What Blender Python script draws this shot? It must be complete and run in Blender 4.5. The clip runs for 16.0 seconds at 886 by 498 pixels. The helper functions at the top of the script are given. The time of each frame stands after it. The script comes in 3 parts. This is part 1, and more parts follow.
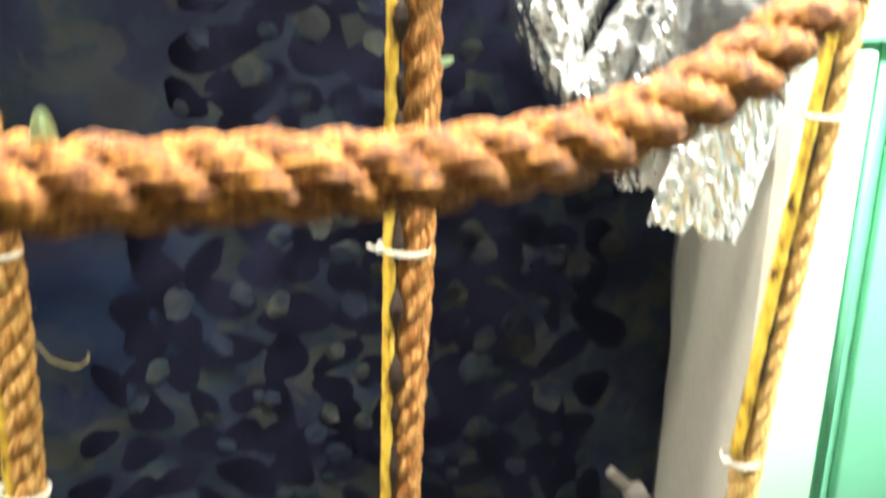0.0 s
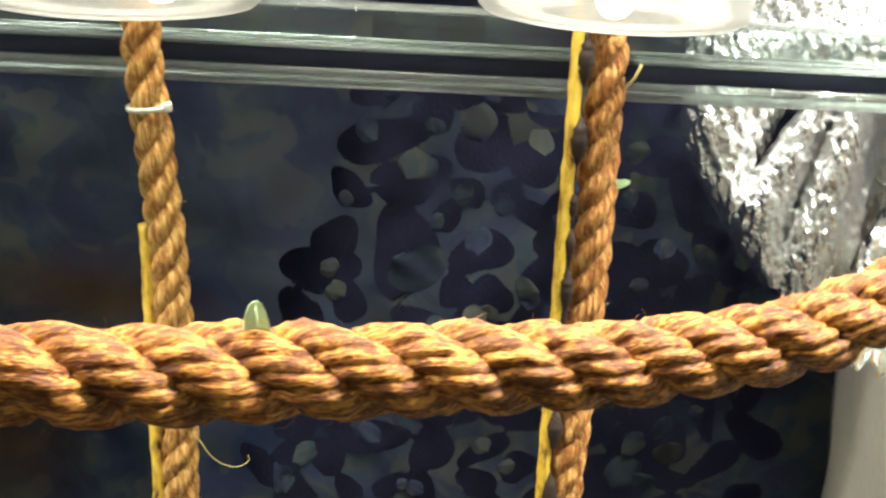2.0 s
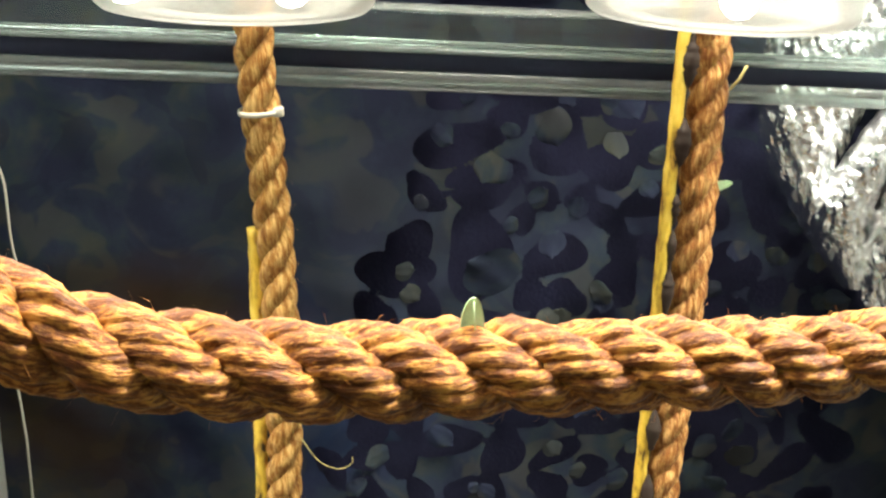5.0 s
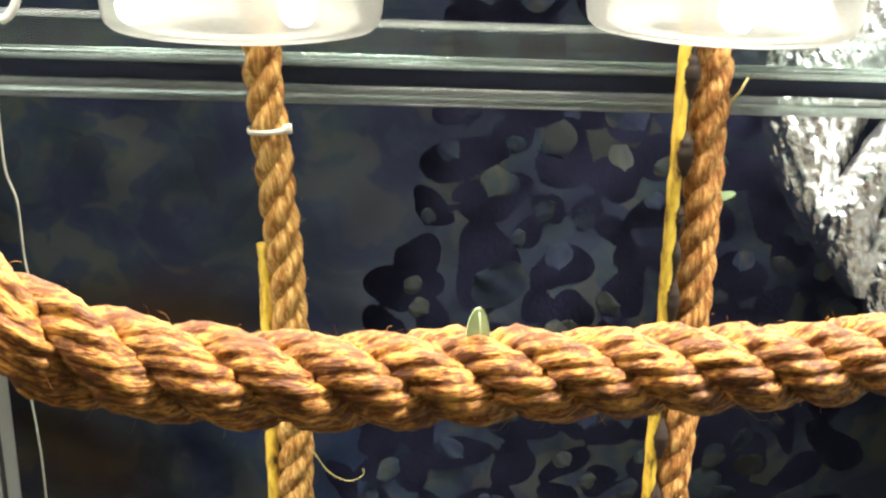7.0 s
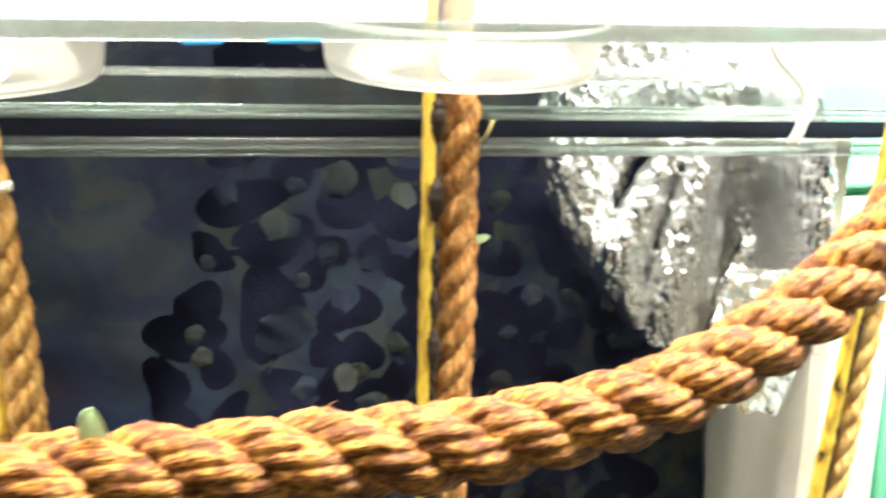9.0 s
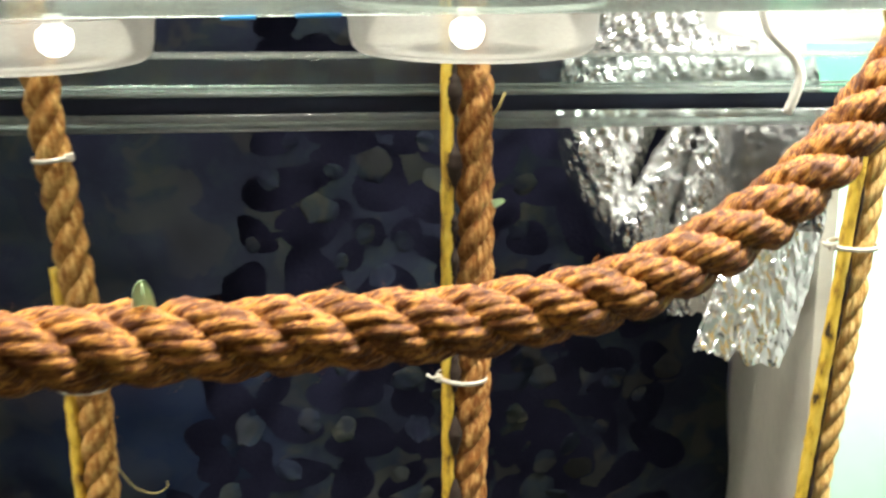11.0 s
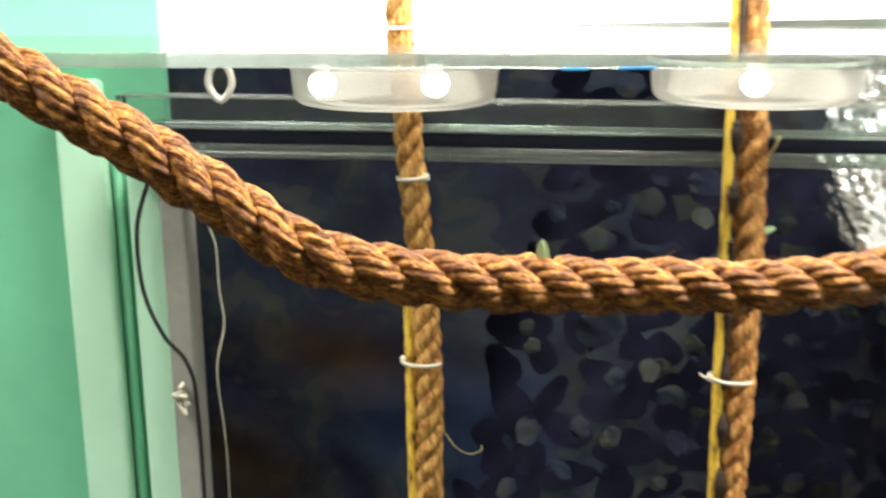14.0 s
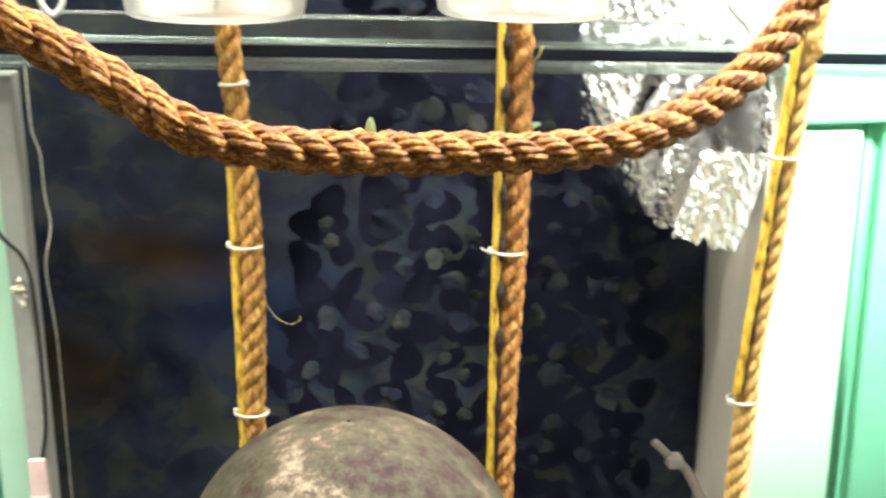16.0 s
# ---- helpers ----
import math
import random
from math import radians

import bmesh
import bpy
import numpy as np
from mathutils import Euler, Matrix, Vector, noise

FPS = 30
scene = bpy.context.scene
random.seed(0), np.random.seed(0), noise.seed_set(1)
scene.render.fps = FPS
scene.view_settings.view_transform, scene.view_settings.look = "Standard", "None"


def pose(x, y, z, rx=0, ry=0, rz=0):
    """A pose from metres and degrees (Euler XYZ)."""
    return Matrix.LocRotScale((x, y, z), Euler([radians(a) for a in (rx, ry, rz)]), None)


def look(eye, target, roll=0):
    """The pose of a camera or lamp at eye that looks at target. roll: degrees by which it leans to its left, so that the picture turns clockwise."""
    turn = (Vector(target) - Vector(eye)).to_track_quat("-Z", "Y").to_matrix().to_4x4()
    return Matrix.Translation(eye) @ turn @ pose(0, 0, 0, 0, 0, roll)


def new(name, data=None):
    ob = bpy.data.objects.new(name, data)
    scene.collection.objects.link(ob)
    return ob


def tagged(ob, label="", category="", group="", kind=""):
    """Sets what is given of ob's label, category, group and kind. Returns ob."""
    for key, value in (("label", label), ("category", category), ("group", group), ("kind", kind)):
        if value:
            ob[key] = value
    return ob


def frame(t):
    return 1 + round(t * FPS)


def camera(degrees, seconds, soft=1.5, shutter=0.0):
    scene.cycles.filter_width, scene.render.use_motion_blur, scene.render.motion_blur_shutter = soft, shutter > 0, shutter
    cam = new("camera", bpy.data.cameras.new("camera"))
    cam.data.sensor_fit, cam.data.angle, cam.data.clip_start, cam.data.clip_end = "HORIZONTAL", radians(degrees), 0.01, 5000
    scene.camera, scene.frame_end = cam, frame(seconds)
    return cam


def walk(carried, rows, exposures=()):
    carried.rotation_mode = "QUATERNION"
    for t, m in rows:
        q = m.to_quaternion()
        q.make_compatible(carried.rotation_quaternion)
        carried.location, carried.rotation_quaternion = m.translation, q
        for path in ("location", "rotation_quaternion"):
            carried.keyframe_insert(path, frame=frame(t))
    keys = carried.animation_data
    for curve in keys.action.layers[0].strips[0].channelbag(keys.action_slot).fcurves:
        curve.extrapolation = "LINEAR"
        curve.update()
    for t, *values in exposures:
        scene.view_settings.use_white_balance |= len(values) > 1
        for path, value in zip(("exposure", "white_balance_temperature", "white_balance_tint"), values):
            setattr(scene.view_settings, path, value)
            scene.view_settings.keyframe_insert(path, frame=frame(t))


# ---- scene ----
cam = camera(41.5, 16.0, 2.5, 0.8)
PATH = [
    (0, (-0.131, 0.008, 1.528), (0.254, 1.825, 0.787), 1.1),
    (0.2, (-0.136, 0.04, 1.546), (0.262, 1.865, 0.83), 1.4),
    (0.5, (-0.164, 0.051, 1.562), (0.26, 1.875, 0.859), 0.8),
    (1, (-0.158, 0.052, 1.57), (0.139, 1.907, 0.884), 2.9),
    (1.5, (-0.139, 0.039, 1.566), (0.031, 1.921, 0.909), 2.3),
    (2, (-0.151, 0.035, 1.567), (0.008, 1.916, 0.908), 2.0),
    (2.5, (-0.16, 0.035, 1.567), (-0.019, 1.917, 0.903), 1.8),
    (3, (-0.17, 0.033, 1.566), (-0.053, 1.917, 0.905), 1.5),
    (3.5, (-0.189, 0.032, 1.568), (-0.075, 1.915, 0.904), 1.5),
    (4, (-0.211, 0.037, 1.564), (-0.083, 1.921, 0.905), 1.5),
    (6.5, (-0.209, 0.025, 1.565), (-0.096, 1.918, 0.93), 0.8),
    (7, (-0.21, 0.023, 1.567), (-0.098, 1.919, 0.94), 0.5),
    (7.5, (-0.205, 0.021, 1.571), (-0.082, 1.918, 0.949), 0.4),
    (8, (-0.178, 0.028, 1.574), (0.044, 1.918, 0.959), 1.0),
    (8.5, (-0.158, 0.035, 1.578), (0.147, 1.917, 0.973), 1.2),
    (9, (-0.14, 0.046, 1.576), (0.231, 1.923, 0.993), 0.7),
    (9.2, (-0.133, 0.048, 1.579), (0.264, 1.92, 0.998), 1.0),
    (11.3, (-0.131, -0.076, 1.558), (0.097, 1.834, 1.01), -1.7),
    (11.5, (-0.127, -0.099, 1.559), (0.053, 1.818, 1.017), -1.7),
    (12, (-0.122, -0.134, 1.558), (0.017, 1.792, 1.037), -0.9),
    (12.5, (-0.12, -0.153, 1.564), (-0.041, 1.782, 1.064), -0.4),
    (13, (-0.128, -0.179, 1.563), (-0.189, 1.766, 1.103), -0.5),
    (13.5, (-0.186, -0.189, 1.574), (-0.349, 1.75, 1.114), -0.5),
    (14, (-0.198, -0.235, 1.568), (-0.306, 1.712, 1.122), -1.1),
    (14.5, (-0.227, -0.329, 1.573), (-0.178, 1.599, 1.044), -1.1),
    (15, (-0.236, -0.425, 1.567), (-0.124, 1.486, 0.989), -0.8),
    (15.5, (-0.197, -0.431, 1.564), (-0.066, 1.491, 1.029), 0.2),
    (16, (-0.246, -0.414, 1.573), (0.039, 1.483, 1.008), 0.1),
]
walk(cam, [(t, look(eye, target, roll)) for t, eye, target, roll in PATH],
     [(0.0, 0.28), (0.8, 0.03), (4.0, 0.02), (6.5, 0.13), (9.2, 0.22), (11.3, -0.62), (12.5, -0.45), (14.5, -0.33), (15.0, 0.10), (15.3, 0.17), (16.0, 0.15)])


# ---------- world and light ----------
world = bpy.data.worlds.new("room_dark")
scene.world = world
world.use_nodes = True
world.node_tree.nodes["Background"].inputs[0].default_value = (0.55, 0.62, 0.7, 1)
world.node_tree.nodes["Background"].inputs[1].default_value = 0.02


def area_lamp(name, m, sx, sy, watts, colour):
    d = bpy.data.lights.new(name, "AREA")
    d.shape, d.size, d.size_y, d.energy, d.color = "RECTANGLE", sx, sy, watts, colour
    ob = new(name, d)
    ob.matrix_world = m
    return ob


# unseen overhead key, added because the ropes are bright on top
area_lamp("overhead_key_added", look((-0.15, 0.66, 2.36), (-0.14, 0.40, 1.3)), 0.40, 0.20, 42, (1.0, 0.94, 0.84))
# unseen fill lights, added to brighten the mint walls, foil and grey panel
area_lamp("fill_light_east", look((0.85, 0.62, 2.36), (0.62, 1.25, 1.1)), 0.45, 0.25, 185, (1.0, 0.97, 0.90))
area_lamp("fill_light_west", look((-0.95, 0.20, 2.36), (-0.65, 0.9, 1.0)), 0.45, 0.25, 40, (1.0, 0.96, 0.86))
# lamp reflections at the shelf edge, put in as small glowing shapes
GLARE_SPOTS = [(-0.007, 0.675, 1.4895), (-0.252, 0.675, 1.4925), (-0.340, 0.675, 1.4935)]


# ---------- materials ----------
def nodes_of(name):
    m = bpy.data.materials.new(name)
    m.use_nodes = True
    t = m.node_tree
    return m, t, t.nodes, t.links, t.nodes["Principled BSDF"]


def add(t, kind, **values):
    n = t.nodes.new(kind)
    for k, v in values.items():
        n.inputs[k.replace("_", " ")].default_value = v
    return n


def ramp(t, fac, stops):
    r = t.nodes.new("ShaderNodeValToRGB")
    e = r.color_ramp.elements
    while len(e) < len(stops):
        e.new(0.5)
    for el, (p, c) in zip(e, stops):
        el.position, el.color = p, (*c, 1)
    t.links.new(fac, r.inputs[0])
    return r


def plain(name, colour, rough=0.5, metal=0.0, spread=0.18, scale=30.0, bump=0.1, coat=0.0, gloss=0.5):
    """A painted, plastic or metal surface with stains at two scales and a fine relief."""
    m, t, ns, ls, p = nodes_of(name)
    co = ns.new("ShaderNodeTexCoord")
    a = add(t, "ShaderNodeTexNoise", Scale=scale * 0.25, Detail=5.0, Roughness=0.6)
    b = add(t, "ShaderNodeTexNoise", Scale=scale * 6, Detail=3.0)
    mx = ns.new("ShaderNodeMath")
    mx.operation = "MULTIPLY_ADD"
    mx.inputs[1].default_value = 0.35
    for n in (a, b):
        ls.new(co.outputs["Object"], n.inputs["Vector"])
    ls.new(b.outputs["Fac"], mx.inputs[0])
    ls.new(a.outputs["Fac"], mx.inputs[2])
    lo, hi = [c * (1 - spread) for c in colour], [min(1, c * (1 + spread)) for c in colour]
    r = ramp(t, mx.outputs[0], [(0.45, lo), (0.95, hi)])
    ls.new(r.outputs[0], p.inputs["Base Color"])
    rr = ns.new("ShaderNodeMapRange")
    rr.inputs["To Min"].default_value, rr.inputs["To Max"].default_value = max(0.03, rough - 0.1), min(1, rough + 0.12)
    ls.new(a.outputs["Fac"], rr.inputs["Value"])
    ls.new(rr.outputs[0], p.inputs["Roughness"])
    p.inputs["Metallic"].default_value = metal
    p.inputs["Coat Weight"].default_value = coat
    p.inputs["Specular IOR Level"].default_value = gloss
    bp = add(t, "ShaderNodeBump", Strength=bump, Distance=0.002)
    ls.new(b.outputs["Fac"], bp.inputs["Height"])
    ls.new(bp.outputs[0], p.inputs["Normal"])
    return m


def rope_material(name, dark, mid, light, stain, start, fine=(190, 8.0), coarse=(60, 1.2)):
    """Manila fibre: streaks along the yarns, yarns that differ, brown stains, dull sheen."""
    m, t, ns, ls, p = nodes_of(name)
    uv = ns.new("ShaderNodeUVMap")
    co = ns.new("ShaderNodeTexCoord")

    def noise_at(source, scale, detail, rough):
        mp = add(t, "ShaderNodeMapping", Scale=scale)
        ls.new(source, mp.inputs[0])
        n = add(t, "ShaderNodeTexNoise", Scale=1.0, Detail=detail, Roughness=rough)
        ls.new(mp.outputs[0], n.inputs["Vector"])
        return n.outputs["Fac"]

    def blend(a, weight, b):
        n = ns.new("ShaderNodeMath")
        n.operation = "MULTIPLY_ADD"
        n.inputs[1].default_value = weight
        ls.new(a, n.inputs[0])
        ls.new(b, n.inputs[2])
        return n.outputs[0]

    fibre = noise_at(uv.outputs[0], (*fine, 1), 3.0, 0.6)
    yarn = noise_at(uv.outputs[0], (*coarse, 1), 3.0, 0.55)
    blotch = noise_at(co.outputs["Object"], (95, 95, 95), 5.0, 0.68)
    both = blend(yarn, 0.8, fibre)
    r = ramp(t, both, [(0.60, dark), (0.86, mid), (1.10, light)])
    ls.new(r.outputs[0], p.inputs["Base Color"])
    mr = ns.new("ShaderNodeMapRange")
    for k, v in (("From Min", start), ("From Max", start + 0.14), ("To Min", 0.0), ("To Max", 0.75)):
        mr.inputs[k].default_value = v
    ls.new(blotch, mr.inputs["Value"])
    mix = ns.new("ShaderNodeMix")
    mix.data_type = "RGBA"
    ls.new(mr.outputs[0], mix.inputs["Factor"])
    ls.new(r.outputs[0], mix.inputs["A"])
    mix.inputs["B"].default_value = (*stain, 1)
    ls.new(mix.outputs["Result"], p.inputs["Base Color"])
    p.inputs["Roughness"].default_value = 0.52
    p.inputs["Specular IOR Level"].default_value = 0.22
    bp = add(t, "ShaderNodeBump", Strength=0.8, Distance=0.0012)
    ls.new(both, bp.inputs["Height"])
    ls.new(bp.outputs[0], p.inputs["Normal"])
    return m


def clear_plastic(name, tint, clear, rough=0.08, milky=0.0):
    """Thin clear or milky plastic: part seen through, part diffuse, with a gloss."""
    m, t, ns, ls, p = nodes_of(name)
    ns.remove(p)
    out = ns["Material Output"]
    tr = ns.new("ShaderNodeBsdfTransparent")
    tr.inputs[0].default_value = (*tint, 1)
    gl = ns.new("ShaderNodeBsdfGlossy")
    gl.inputs["Roughness"].default_value = rough
    df, tl = ns.new("ShaderNodeBsdfDiffuse"), ns.new("ShaderNodeBsdfTranslucent")
    df.inputs[0].default_value = tl.inputs[0].default_value = (0.93, 0.93, 0.90, 1)
    half = ns.new("ShaderNodeMixShader")
    ls.new(df.outputs[0], half.inputs[1])
    ls.new(tl.outputs[0], half.inputs[2])
    body = ns.new("ShaderNodeMixShader")
    nz = add(t, "ShaderNodeTexNoise", Scale=45.0, Detail=4.0)
    mr = ns.new("ShaderNodeMapRange")
    mr.inputs["To Min"].default_value, mr.inputs["To Max"].default_value = milky * 0.85, min(1, milky * 1.15)
    ls.new(nz.outputs["Fac"], mr.inputs["Value"])
    ls.new(mr.outputs[0], body.inputs[0])
    ls.new(tr.outputs[0], body.inputs[1])
    ls.new(half.outputs[0], body.inputs[2])
    fr = ns.new("ShaderNodeFresnel")
    fr.inputs[0].default_value = 1.0 + 0.5 * (1 - clear)
    top = ns.new("ShaderNodeMixShader")
    ls.new(fr.outputs[0], top.inputs[0])
    ls.new(body.outputs[0], top.inputs[1])
    ls.new(gl.outputs[0], top.inputs[2])
    ls.new(top.outputs[0], out.inputs[0])
    return m


def glow(name, colour, strength):
    m, t, ns, ls, p = nodes_of(name)
    p.inputs["Base Color"].default_value = (*colour, 1)
    p.inputs["Emission Color"].default_value = (*colour, 1)
    p.inputs["Emission Strength"].default_value = strength
    return m


ROPE = rope_material("manila_rope", (0.036, 0.010, 0.0014), (0.155, 0.047, 0.0062), (0.42, 0.185, 0.033), (0.062, 0.015, 0.0024), 0.480, (420, 5.0), (150, 1.1))
ROPE_GREY = rope_material("manila_rope_upright", (0.13, 0.044, 0.010), (0.41, 0.180, 0.040), (0.74, 0.47, 0.17), (0.20, 0.072, 0.017), 0.50)
ROPE_RED = rope_material("manila_rope_reddish", (0.105, 0.030, 0.008), (0.33, 0.125, 0.030), (0.68, 0.39, 0.14), (0.16, 0.050, 0.012), 0.49)
ROPE_PALE = rope_material("manila_rope_pale", (0.30, 0.130, 0.030), (0.62, 0.36, 0.105), (0.80, 0.57, 0.24), (0.36, 0.15, 0.04), 0.55)
MINT = plain("mint_paint", (0.18, 0.56, 0.36), 0.38, scale=6, spread=0.12, bump=0.05, coat=0.2)
MINT_PALE = plain("pale_mint_paint", (0.50, 0.80, 0.62), 0.35, scale=6, spread=0.08, bump=0.05, coat=0.2)
MINT_DARK = plain("dark_green_groove", (0.13, 0.43, 0.26), 0.5, scale=10)
GREY = plain("grey_side_panel", (0.78, 0.74, 0.64), 0.5, scale=14, spread=0.15)
ALU = plain("brushed_post", (0.42, 0.42, 0.40), 0.45, metal=0.3, scale=14)
BLACK_CLOTH = plain("black_cloth", (0.021, 0.022, 0.046), 0.9, scale=40, bump=0.3, gloss=0.05)
RUBBER = plain("black_seal", (0.016, 0.018, 0.034), 0.6, scale=40, gloss=0.15)
WHITE_PLASTIC = plain("white_plastic", (0.80, 0.79, 0.74), 0.4, scale=50, spread=0.06)
TIE = plain("nylon_tie", (0.66, 0.62, 0.53), 0.35, scale=80, spread=0.08)
PAPER = plain("plaster_wall", (0.60, 0.60, 0.58), 0.8, scale=3)
TABLE = plain("dark_table", (0.05, 0.045, 0.04), 0.6, scale=10)
LEAF = plain("leaf_green", (0.52, 0.72, 0.42), 0.5, scale=300, spread=0.25)
STRAW = plain("straw", (0.55, 0.46, 0.18), 0.6, scale=200)
CRUST = plain("dark_crust", (0.025, 0.012, 0.006), 0.7, scale=200)
CABLE = plain("black_cable", (0.02, 0.02, 0.02), 0.4, scale=50)
TWIG = plain("grey_twig", (0.34, 0.30, 0.28), 0.7, scale=90, spread=0.3)
PINK = plain("pale_pink_stick", (0.75, 0.55, 0.52), 0.45, scale=40)
BLUE = plain("blue_tape", (0.03, 0.25, 0.55), 0.4, scale=60)
ACRYLIC = clear_plastic("clear_acrylic", (0.86, 0.91, 0.90), 0.0, 0.10, 0.015)
ACRYLIC_EDGE = clear_plastic("acrylic_polished_edge", (0.78, 0.86, 0.83), 0.0, 0.22, 0.12)
SHELF = clear_plastic("frosted_acrylic_shelf", (0.96, 0.97, 0.96), 0.0, 0.1, 0.13)
TUB = clear_plastic("milky_tub", (0.97, 0.97, 0.95), 0.75, 0.3, 0.38)
GLARE_GLOW = glow("glare_glow", (1.0, 0.97, 0.92), 6)
WHITE_GLOW = glow("white_glow_panel", (1.0, 0.98, 0.94), 6)
ADDED_PANEL_GLOW = glow("added_panel_glow", (1.0, 0.88, 0.7), 4)


def stick_material():
    m, t, ns, ls, p = nodes_of("yellow_cane")
    co = ns.new("ShaderNodeTexCoord")
    mp = add(t, "ShaderNodeMapping", Scale=(160, 160, 55))
    ls.new(co.outputs["Object"], mp.inputs[0])
    nz = add(t, "ShaderNodeTexNoise", Scale=1.0, Detail=3.0, Roughness=0.55)
    ls.new(mp.outputs[0], nz.inputs["Vector"])
    fine = add(t, "ShaderNodeTexNoise", Scale=420.0, Detail=2.0)
    ls.new(co.outputs["Object"], fine.inputs["Vector"])
    r = ramp(t, nz.outputs["Fac"], [(0.31, (0.03, 0.018, 0.006)), (0.36, (0.34, 0.19, 0.03)), (0.50, (0.70, 0.46, 0.05)), (0.72, (0.84, 0.62, 0.12))])
    ls.new(r.outputs[0], p.inputs["Base Color"])
    p.inputs["Roughness"].default_value = 0.4
    bp = add(t, "ShaderNodeBump", Strength=0.2, Distance=0.001)
    ls.new(fine.outputs["Fac"], bp.inputs["Height"])
    ls.new(bp.outputs[0], p.inputs["Normal"])
    return m


def foil_material():
    m, t, ns, ls, p = nodes_of("crumpled_foil")
    p.inputs["Metallic"].default_value = 1.0
    p.inputs["Base Color"].default_value = (0.94, 0.95, 0.96, 1)
    p.inputs["Roughness"].default_value = 0.23
    co = ns.new("ShaderNodeTexCoord")
    v = add(t, "ShaderNodeTexVoronoi", Scale=80.0)
    n = add(t, "ShaderNodeTexNoise", Scale=60.0, Detail=5.0)
    for k in (v, n):
        ls.new(co.outputs["Object"], k.inputs["Vector"])
    s = ns.new("ShaderNodeMath")
    ls.new(v.outputs["Distance"], s.inputs[0])
    ls.new(n.outputs["Fac"], s.inputs[1])
    bp = add(t, "ShaderNodeBump", Strength=0.24, Distance=0.003)
    ls.new(s.outputs[0], bp.inputs["Height"])
    ls.new(bp.outputs[0], p.inputs["Normal"])
    return m


def net_material(name, lift):
    """Camouflage cloth: navy, grey and olive patches, with a woven grain; single flaps differ."""
    m, t, ns, ls, p = nodes_of(name)
    co = ns.new("ShaderNodeTexCoord")
    info = ns.new("ShaderNodeObjectInfo")
    nz = add(t, "ShaderNodeTexNoise", Scale=17.0, Detail=4.0, Roughness=0.62)
    geo = ns.new("ShaderNodeNewGeometry")
    ls.new(geo.outputs["Position"], nz.inputs["Vector"])
    ad = ns.new("ShaderNodeMath")
    ad.operation = "MULTIPLY_ADD"
    ad.inputs[1].default_value = 0.24 * lift
    few = ns.new("ShaderNodeMath")
    few.operation = "POWER"
    few.inputs[1].default_value = 4.0
    ls.new(info.outputs["Random"], few.inputs[0])
    ls.new(few.outputs[0], ad.inputs[0])
    ls.new(nz.outputs["Fac"], ad.inputs[2])
    r = ramp(t, ad.outputs[0], [(0.36, (0.016, 0.019, 0.037)), (0.46, (0.020, 0.025, 0.045)), (0.56, (0.023, 0.032, 0.044)), (0.66, (0.032, 0.038, 0.036)), (0.76, (0.044, 0.050, 0.052)), (0.90, (0.125, 0.118, 0.095))])
    last = r.outputs[0]
    # printed leaf shapes
    wp = add(t, "ShaderNodeTexNoise", Scale=15.0, Detail=2.0, Distortion=0.9)
    ls.new(geo.outputs["Position"], wp.inputs["Vector"])
    for lo, hi, colour, most in ((0.53, 0.60, (0.050, 0.051, 0.040), 0.5), (0.44, 0.40, (0.016, 0.018, 0.036), 0.6)):
        mr = ns.new("ShaderNodeMapRange")
        mr.interpolation_type = "SMOOTHSTEP"
        for k, v in (("From Min", lo), ("From Max", hi), ("To Min", 0.0), ("To Max", most)):
            mr.inputs[k].default_value = v
        ls.new(wp.outputs["Fac"], mr.inputs["Value"])
        mix = ns.new("ShaderNodeMix")
        mix.data_type = "RGBA"
        ls.new(mr.outputs[0], mix.inputs["Factor"])
        ls.new(last, mix.inputs["A"])
        mix.inputs["B"].default_value = (*colour, 1)
        last = mix.outputs["Result"]
    # lit left middle painted as a bluish patch; then brown patches, a blue patch
    for place, turn, size, colour, most in (((-0.22, 1.2, 1.14), 0.2, (3.2, 0.5, 4.6), (0.027, 0.031, 0.050), 0.45 - 0.35 * lift), ((-0.40, 1.2, 1.085), 0.25, (5.5, 0.5, 15), (0.040, 0.023, 0.008), 0.75), ((-0.55, 1.2, 0.93), 0.5, (7, 0.5, 10), (0.040, 0.023, 0.009), 0.7), ((-0.27, 1.2, 0.99), 0.0, (5.5, 0.5, 7), (0.012, 0.024, 0.072), 0.65 - 0.4 * lift)):
        mp = add(t, "ShaderNodeMapping", Location=place, Rotation=(0, turn, 0), Scale=tuple(1 / k for k in size))
        mp.vector_type = "TEXTURE"
        ls.new(geo.outputs["Position"], mp.inputs[0])
        wv = add(t, "ShaderNodeTexNoise", Scale=1.6, Detail=3.0)
        ls.new(mp.outputs[0], wv.inputs["Vector"])
        ln = ns.new("ShaderNodeVectorMath")
        ln.operation = "LENGTH"
        ls.new(mp.outputs[0], ln.inputs[0])
        sm = ns.new("ShaderNodeMath")
        sm.operation = "ADD"
        ls.new(ln.outputs["Value"], sm.inputs[0])
        ls.new(wv.outputs["Fac"], sm.inputs[1])
        mr = ns.new("ShaderNodeMapRange")
        for k, v in (("From Min", 0.7), ("From Max", 1.5), ("To Min", most), ("To Max", 0.0)):
            mr.inputs[k].default_value = v
        ls.new(sm.outputs[0], mr.inputs["Value"])
        mix = ns.new("ShaderNodeMix")
        mix.data_type = "RGBA"
        ls.new(mr.outputs[0], mix.inputs["Factor"])
        ls.new(last, mix.inputs["A"])
        mix.inputs["B"].default_value = (*colour, 1)
        last = mix.outputs["Result"]
    ls.new(last, p.inputs["Base Color"])
    p.inputs["Specular IOR Level"].default_value = 0.06
